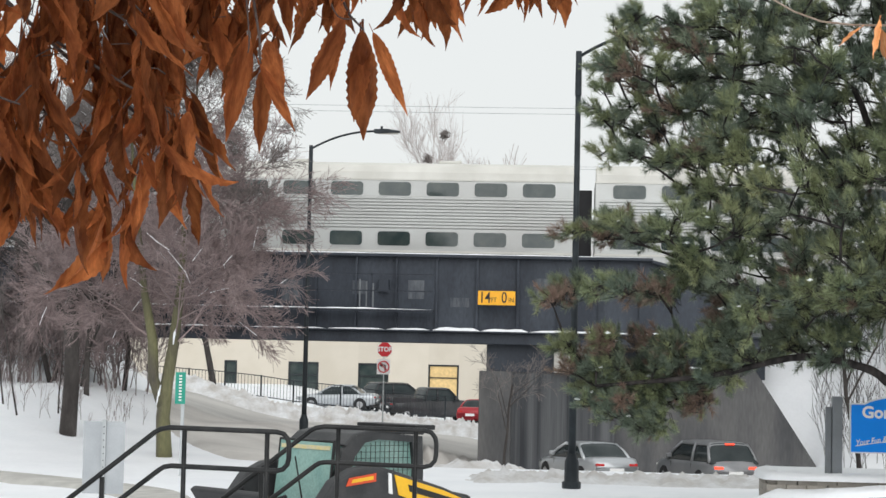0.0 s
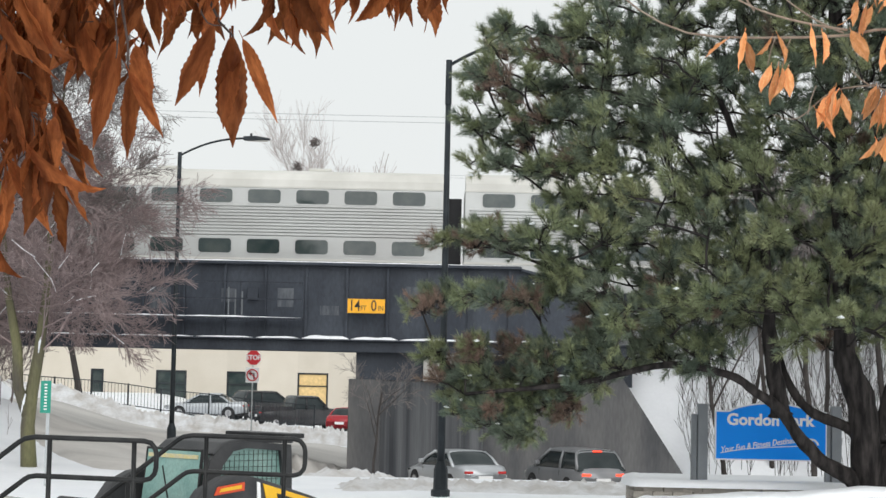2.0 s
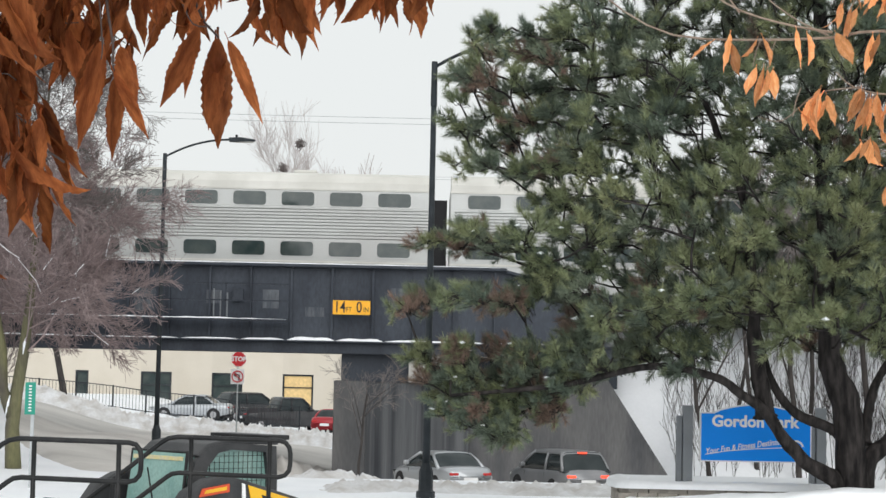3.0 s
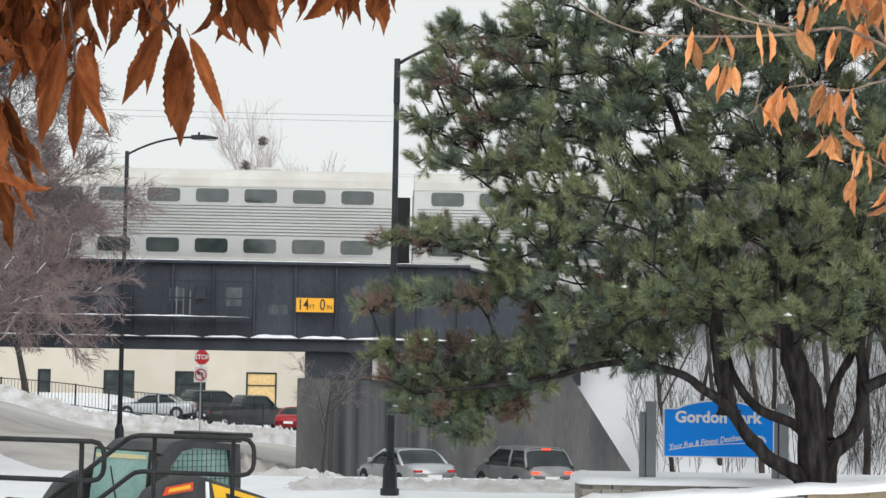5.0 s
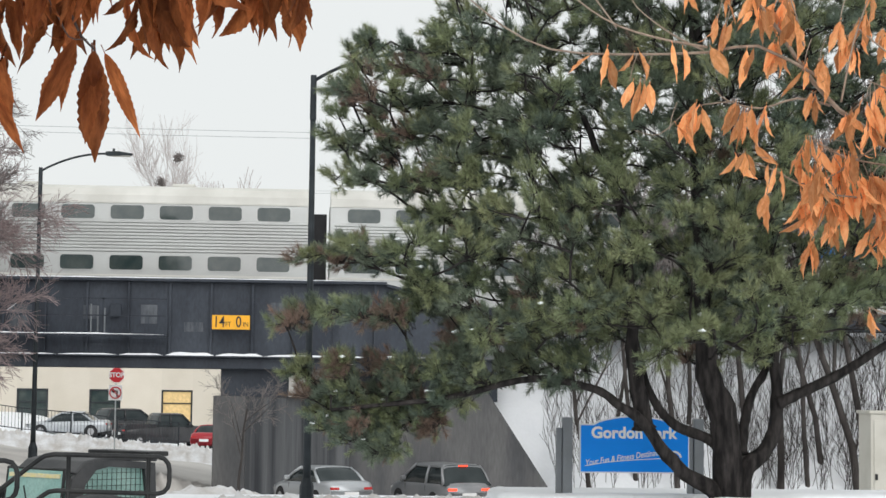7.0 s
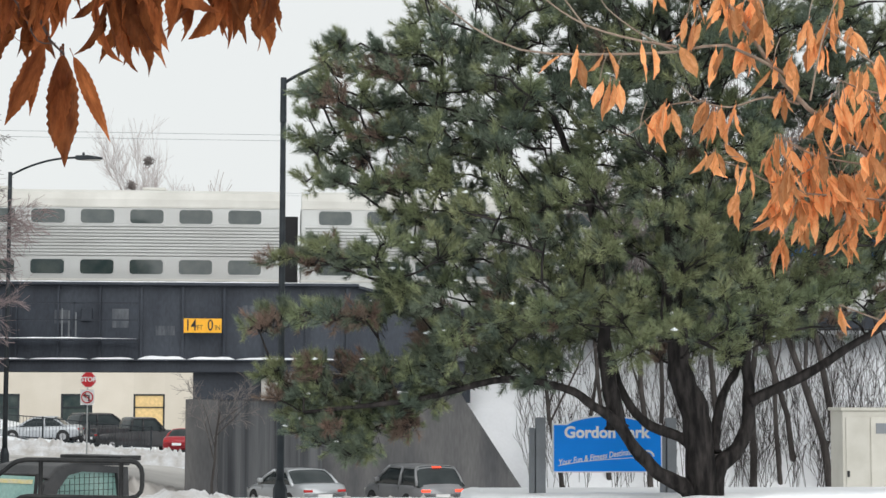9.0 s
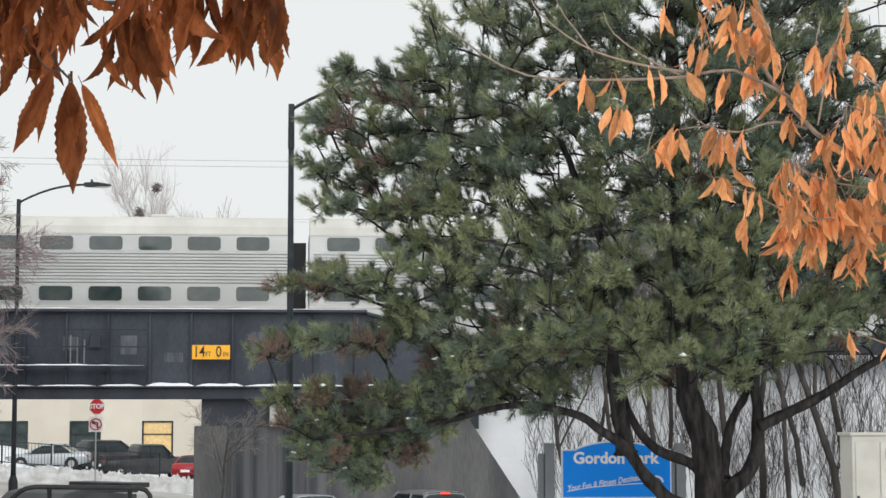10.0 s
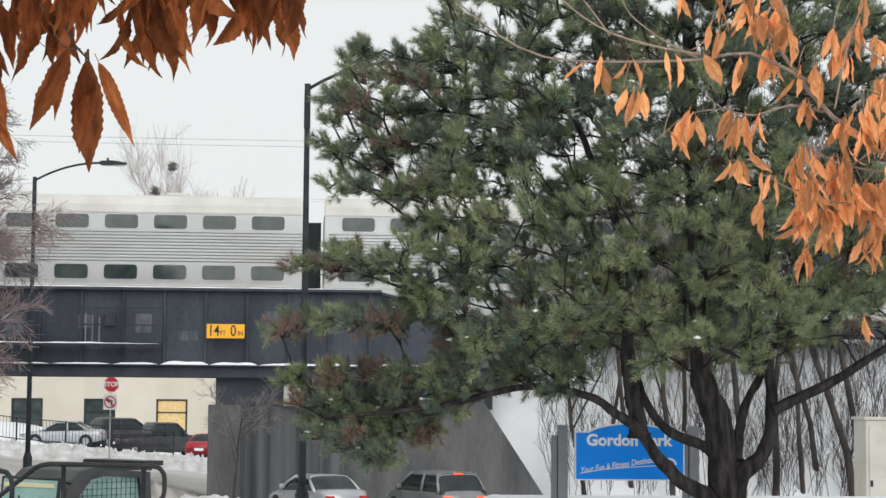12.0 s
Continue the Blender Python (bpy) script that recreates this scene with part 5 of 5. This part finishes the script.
# ---- the fence beyond the bridge ----
fence = thing("fence", "dark chain-link and picket fence along snow bank", "fence")
fx = [(-22.0, 96.5, 1.15), (-19.9, 97, 1.0), (-18.0, 97, 0.9), (-16.1, 97, 0.72), (-14.4, 97, 0.5), (-12.0, 97.5, 0.3), (-9.7, 98, 0.05), (-6.6, 98.5, -0.2)]
for i, (x, y, z) in enumerate(fx):
    part("post", Shape().box(x - 0.04, x + 0.04, y - 0.04, y + 0.04, z - 1.2, z + 1.2), LAMPPAINT, fence)
for (xa, ya, za), (xb, yb, zb) in zip(fx, fx[1:]):
    for h in (1.15, 0.1):
        part("rail", Shape().tube([(xa, ya, za + h), (xb, yb, zb + h)], 0.025, 5), LAMPPAINT, fence)
    n = int((xb - xa) / 0.16)
    for k in range(1, n):
        t = k / n
        x, y, z = xa + (xb - xa) * t, ya + (yb - ya) * t, za + (zb - za) * t
        part("picket", Shape().box(x - 0.011, x + 0.011, y - 0.011, y + 0.011, z + 0.05, z + 1.15), LAMPPAINT, fence)


# ---- cars ----
CARGLASS = material("car_glass", (0.02, 0.028, 0.03), 0.12, vary=0.2, scale=1, bump=0, second=(0.05, 0.06, 0.062), spec=0.25)
TAIL = material("tail_lamp_red", (0.45, 0.02, 0.02), 0.25, vary=0.1, bump=0)
BRAKE = lit("lit_brake_lamp", (1.0, 0.07, 0.03), 1.3)
HEAD = material("headlamp_lens", (0.7, 0.7, 0.68), 0.15, vary=0.05, bump=0)
ALLOY = material("alloy_rim", (0.4, 0.4, 0.41), 0.35, metal=0.7, vary=0.1, bump=0)


def loft(sections, closed_ends=True):
    """A skin over cross-sections of equally many points."""
    s, n = Shape(), len(sections[0])
    for ring in sections:
        s.v += ring
    s.f = [(j * n + i, (j + 1) * n + i, (j + 1) * n + (i + 1) % n, j * n + (i + 1) % n) for j in range(len(sections) - 1) for i in range(n)]
    if closed_ends:
        s.f += [tuple(range(n)), tuple((len(sections) - 1) * n + i for i in reversed(range(n)))]
    return s


def level(points, x):
    """The height of a line of (x, z) points at x, eased between them."""
    for (xa, za), (xb, zb) in zip(points, points[1:]):
        if x <= xb:
            return za + (zb - za) * ease(xa, xb, x) if xb > xa else zb
    return points[-1][1]


def car(label, category, at, heading, paint, L, W, H, hood, boot, belt, cabin, lit_up=False, bed=False):
    """A parked or waiting car: heading in degrees; cabin is the glasshouse's foot, roof's rear and front, foot; belt the height of the window line."""
    c = thing("car", label, category, at=at)
    c.rotation_euler = (0, 0, radians(heading))
    a, b, half = -L / 2, L / 2, W / 2
    top = [(a, boot - 0.16), (a + 0.18, boot), (cabin[0], max(belt, boot - 0.02)), (cabin[3], belt), (b - 0.5, hood), (b - 0.12, hood - 0.14), (b, hood - 0.36)]

    def ring(x, grow=0.0):
        t = abs(2 * x / L)
        w = half * (1 - 0.16 * max(0, (t - 0.72) / 0.28) ** 2) + grow
        z1, low = level(top, x) + grow, 0.24 + 0.14 * max(0, (t - 0.8) / 0.2)
        right = [(w * 0.9, low), (w * 0.985, low + 0.14), (w, low + 0.34), (w * 0.985, z1 - 0.17), (w * 0.93, z1 - 0.05), (w * 0.8, z1 - 0.005), (w * 0.4, z1 + 0.02)]
        return [(x, -y, z) for y, z in right] + [(x, y, z) for y, z in reversed(right)]

    steps = [a + L * k / 36 for k in range(37)]
    part("body", loft([ring(x) for x in steps]), paint, c, smooth=True)
    roofline = [(cabin[0], belt - 0.02), (cabin[1], H), (cabin[2], H - 0.01), (cabin[3], belt - 0.02)]

    def hoop(x, grow=0.0, floor=None):
        z1 = level(roofline, x) + grow
        z0 = belt - 0.06 if floor is None else max(belt - 0.06, z1 - floor)
        k = (z1 - belt) / (H - belt)
        w0, w1 = half * 0.93 + grow, half * (0.93 - 0.2 * k) + grow
        if floor is not None:
            w0 = w1 + half * 0.2 * min(1, floor / (H - belt))
        right = [(w0, z0), (w0 * 0.4 + w1 * 0.6, z0 + (z1 - z0) * 0.55), (w1, z1 - 0.06 * max(k, 0.05)), (w1 * 0.85, z1 - 0.012 * k), (w1 * 0.4, z1 + 0.012 * k)]
        return [(x, -y, z) for y, z in right] + [(x, y, z) for y, z in reversed(right)]

    span = [cabin[0] + (cabin[3] - cabin[0]) * k / 24 for k in range(25)]
    cab = part("cabin_glass", loft([hoop(x) for x in span]), CARGLASS, c, "dark glasshouse", smooth=True)
    mids = [cabin[1] - 0.1 + (cabin[2] - cabin[1] + 0.2) * k / 12 for k in range(13)]
    part("roof", loft([hoop(x, 0.012, 0.12) for x in mids]), paint, cab, smooth=True)
    for sgn in (-1, 1):
        for foot, head in ((cabin[0] + 0.12, cabin[1] + 0.05), (cabin[3] - 0.12, cabin[2] - 0.05), ((cabin[1] + cabin[2]) / 2 - 0.1, (cabin[1] + cabin[2]) / 2 - 0.05)):
            part("pillar", Shape().tube([(foot, sgn * half * 0.92, belt - 0.03), ((foot + head) / 2, sgn * half * 0.86, (belt + H) / 2), (head, sgn * half * 0.75, H - 0.05)], [0.07, 0.05, 0.05], 6), paint, cab, smooth=True)
    for x in (a + 0.88, b - 0.92):
        for sgn in (-1, 1):
            part("wheel_arch", Shape().tube([(x, sgn * (half - 0.3), 0.34), (x, sgn * (half + 0.004), 0.34)], 0.385, 22), RUBBER, c)
            wheel = part("wheel", Shape().tube([(x, sgn * (half - 0.24), 0.33), (x, sgn * (half - 0.01), 0.33), (x, sgn * (half + 0.018), 0.33)], [0.33, 0.33, 0.29], 20), RUBBER, c)
            part("rim", Shape().tube([(x, sgn * half, 0.33), (x, sgn * (half + 0.026), 0.33)], [0.23, 0.19], 14), ALLOY, wheel)
    for sgn in (-1, 1):
        y = sgn * half * 0.66
        part("tail_lamp", Shape().box(a - 0.012, a + 0.22, y - 0.16, y + 0.16, boot - 0.28, boot - 0.18), BRAKE if lit_up else TAIL, c, bevel=0.03)
        part("headlamp", Shape().box(b - 0.32, b - 0.02, y - 0.19, y + 0.19, hood - 0.3, hood - 0.19), HEAD, c, bevel=0.03)
        part("mirror", Shape().box(cabin[3] - 0.45, cabin[3] - 0.3, sgn * (half + 0.02) - 0.1, sgn * (half + 0.02) + 0.08, belt + 0.02, belt + 0.16), paint, c, bevel=0.03)
        part("door_seam", Shape().box(cabin[3] - 0.5, cabin[3] - 0.485, sgn * half * 0.985 - 0.006, sgn * half * 0.985 + 0.006, 0.4, belt - 0.1).box((cabin[1] + cabin[2]) / 2 - 0.12, (cabin[1] + cabin[2]) / 2 - 0.105, sgn * half * 0.985 - 0.006, sgn * half * 0.985 + 0.006, 0.4, belt - 0.1), INK, c)
    if lit_up:
        part("brake_lamp", Shape().box(cabin[1] - 0.14, cabin[1], -0.16, 0.16, H - 0.07, H - 0.02), BRAKE, c)
    part("plate_bar", Shape().box(a - 0.018, a + 0.1, -0.26, 0.26, boot - 0.48, boot - 0.34), WHITE, c)
    part("bumper", loft([ring(x, 0.02)[:3] + ring(x, 0.02)[-3:] for x in steps[:4]]), RUBBER if bed else paint, c, bevel=0.0)
    part("lower_trim", Shape().box(a + 0.02, b - 0.1, -half * 0.9, half * 0.9, 0.2, 0.32), RUBBER, c, bevel=0.03)
    if bed:
        part("cargo_bed", Shape().box(a + 0.05, cabin[0], -half + 0.03, -half + 0.11, belt - 0.2, belt + 0.1).box(a + 0.05, cabin[0], half - 0.11, half - 0.03, belt - 0.2, belt + 0.1).box(a + 0.02, a + 0.1, -half + 0.11, half - 0.11, belt - 0.5, belt + 0.1), paint, c, bevel=0.015)
    return c


SILVER = material("silver_car_paint", (0.5, 0.52, 0.54), 0.3, metal=0.4, vary=0.05, scale=1, bump=0, second=(0.42, 0.44, 0.46))
BLACKCAR = material("black_car_paint", (0.02, 0.021, 0.024), 0.25, vary=0.2, scale=1, bump=0, second=(0.045, 0.045, 0.048))
REDCAR = material("red_car_paint", (0.42, 0.02, 0.03), 0.3, vary=0.1, scale=1, bump=0, second=(0.34, 0.02, 0.03))
GREYCAR = material("grey_car_paint", (0.2, 0.21, 0.22), 0.3, metal=0.3, vary=0.1, scale=1, bump=0, second=(0.28, 0.28, 0.29))
SEDAN, SUV, TRUCK = (-1.75, -0.85, 0.25, 1.25), (-2.15, -1.65, 0.4, 1.3), (-0.95, -0.65, 0.75, 1.45)


def on_ground(x, y, up=0.0):
    return (x, y, ground_z(x, y) + up)


car("silver parked sedan behind the fence", "car", on_ground(-13.9, 112, 0.05), 174, SILVER, 4.75, 1.82, 1.47, 0.85, 1.0, 0.92, SEDAN)
car("dark parked pickup truck beside a building", "truck", on_ground(-8.3, 112, 0.0), 28, BLACKCAR, 5.8, 2.0, 1.92, 1.15, 1.15, 1.2, TRUCK, bed=True)
car("dark parked suv beside a pickup truck", "car", on_ground(-11.0, 118, 0.1), 35, BLACKCAR, 4.8, 1.9, 1.78, 1.0, 1.15, 1.1, SUV)
car("red parked car by the snow bank", "car", on_ground(-5.0, 106, 0.1), 75, REDCAR, 4.5, 1.8, 1.46, 0.88, 1.05, 0.95, SEDAN)
car("silver sedan on the wet road", "car", on_ground(0.55, 64.6, 0.09), 114, SILVER, 4.75, 1.82, 1.45, 0.85, 1.02, 0.95, SEDAN)
car("grey hatchback braking on the wet road", "car", on_ground(4.5, 63.8, 0.09), 112, GREYCAR, 4.5, 1.82, 1.62, 0.95, 1.05, 1.0, SUV, lit_up=True)

# ---- the planter ----
STONE = material("planter_stone", (0.36, 0.33, 0.29), 0.9, vary=0.2, scale=6, bump=0.6, second=(0.27, 0.25, 0.22), fine=40)
TANSTONE = material("tan_wall_stone", (0.42, 0.33, 0.22), 0.9, vary=0.2, scale=5, bump=0.5, second=(0.33, 0.26, 0.18), fine=30)


def snow_ridge(line, tops, wide, high, parent):
    """A rounded cushion of snow along a wall: line in plan, height of the wall's top along it."""
    s, n, m = Shape(), 90, 12
    for i in range(n + 1):
        t = i / n
        c, d = blend(line, t), blend(line, min(1, t + 0.01)) - blend(line, max(0, t - 0.01))
        out = Vector((-d.y, d.x)).normalized()
        z = level(tops, c.x)
        for k in range(m + 1):
            a = math.pi * k / m
            soft = 1 + 0.14 * noise.noise(Vector((c.x * 2.2, k * 0.3, c.y))) + 0.06 * noise.noise(Vector((c.x * 7, k * 0.8, 3)))
            p = c + out * math.cos(a) * wide * soft
            s.v.append((p.x, p.y, z - 0.03 + high * math.sin(a) ** 0.55 * soft * min(1, 14 * t + 0.2)))
    w = m + 1
    s.f = [(j * w + i, j * w + i + 1, (j + 1) * w + i + 1, (j + 1) * w + i) for j in range(n) for i in range(m)]
    return part("snow_cap", s, SNOW, parent, "thick rounded snow along the wall", smooth=True)


def block_wall(line, tops, mat, parent, long=0.42, tall=0.15):
    """Courses of split stone blocks along a line, up to the height of the wall's top."""
    meshes, steps = [], []
    for k in range(3):
        me = Shape().box(-long / 2 + 0.002, long / 2 - 0.002, -0.1, 0.12, 0.001, tall - 0.002).mesh("stone")
        bevelled(me, 0.005 + 0.003 * k)
        me.materials.append(mat)
        meshes.append(me)
    length, last = 0.0, None
    for i in range(401):
        p = blend(line, i / 400)
        length += (p - last).length if last else 0.0
        last = p
        steps.append((length, p))
    row = 0
    while row * tall < 1.3:
        z, at = -0.25 + row * tall, long / 2 * (row % 2)
        while at < length:
            j = next(k for k, q in enumerate(steps) if q[0] >= at)
            p, q = steps[j][1], steps[min(j + 4, 400)][1]
            if z + tall <= level(tops, p.x) + 0.04:
                ob = new("stone", meshes[(row + j) % 3])
                ob.parent = parent
                ob.matrix_local = pose(p.x, p.y + random.uniform(-0.008, 0.008), z, rz=math.degrees(math.atan2(q.y - p.y, q.x - p.x)) if q != p else 0)
            at += long
        row += 1


random.seed(4)
planter = thing("stone_planter", "low grey stone block planter capped with snow", "planter")
REAR = [(3.75, 36.2), (3.55, 35.0), (3.56, 33.75), (3.9, 33.5), (6.5, 33.5), (9.5, 33.6), (13.2, 33.7)]
REAR_TOP = [(3.0, 0.7), (14.0, 0.7)]
block_wall(REAR, REAR_TOP, STONE, planter, 0.34, 0.12)
snow_ridge(REAR, REAR_TOP, 0.2, 0.14, planter)
soil = Shape().prism([(3.62, 34.0), (4.0, 33.56), (13.2, 33.76), (13.2, 37.0), (3.8, 37.0)], -0.3, -0.74, Matrix(((1, 0, 0, 0), (0, 0, 1, 0), (0, -1, 0, 0), (0, 0, 0, 1))))
part("snow_bed", soil, SNOW, planter, "snow filling the planter")

terrace = thing("stone_terrace_wall", "curved tan stone terrace wall under rounded snow", "wall")
FRONT = [(3.3, 32.3), (4.2, 31.4), (5.6, 31.05), (7.1, 31.0), (9.0, 31.1), (11.5, 31.4), (14.0, 31.9)]
FRONT_TOP = [(3.2, 0.46), (5.6, 0.62), (7.1, 0.74), (8.6, 0.82), (14.0, 0.86)]
block_wall(FRONT, FRONT_TOP, TANSTONE, terrace, 0.5, 0.17)
snow_ridge(FRONT, FRONT_TOP, 0.24, 0.17, terrace)
fill = Shape()
for j in range(9):
    for i in range(41):
        p = blend(FRONT, i / 40)
        y = p.y + (33.5 - p.y) * j / 8
        fill.v.append((p.x, y, min(0.66, level(FRONT_TOP, p.x)) - 0.06 + 0.03 * noise.noise(Vector((p.x * 2, y * 2, 0)))))
fill.f = [(j * 41 + i, j * 41 + i + 1, (j + 1) * 41 + i + 1, (j + 1) * 41 + i) for j in range(8) for i in range(40)]
part("snow_bed", fill, SNOW, terrace, "snow lying between the walls", smooth=True)
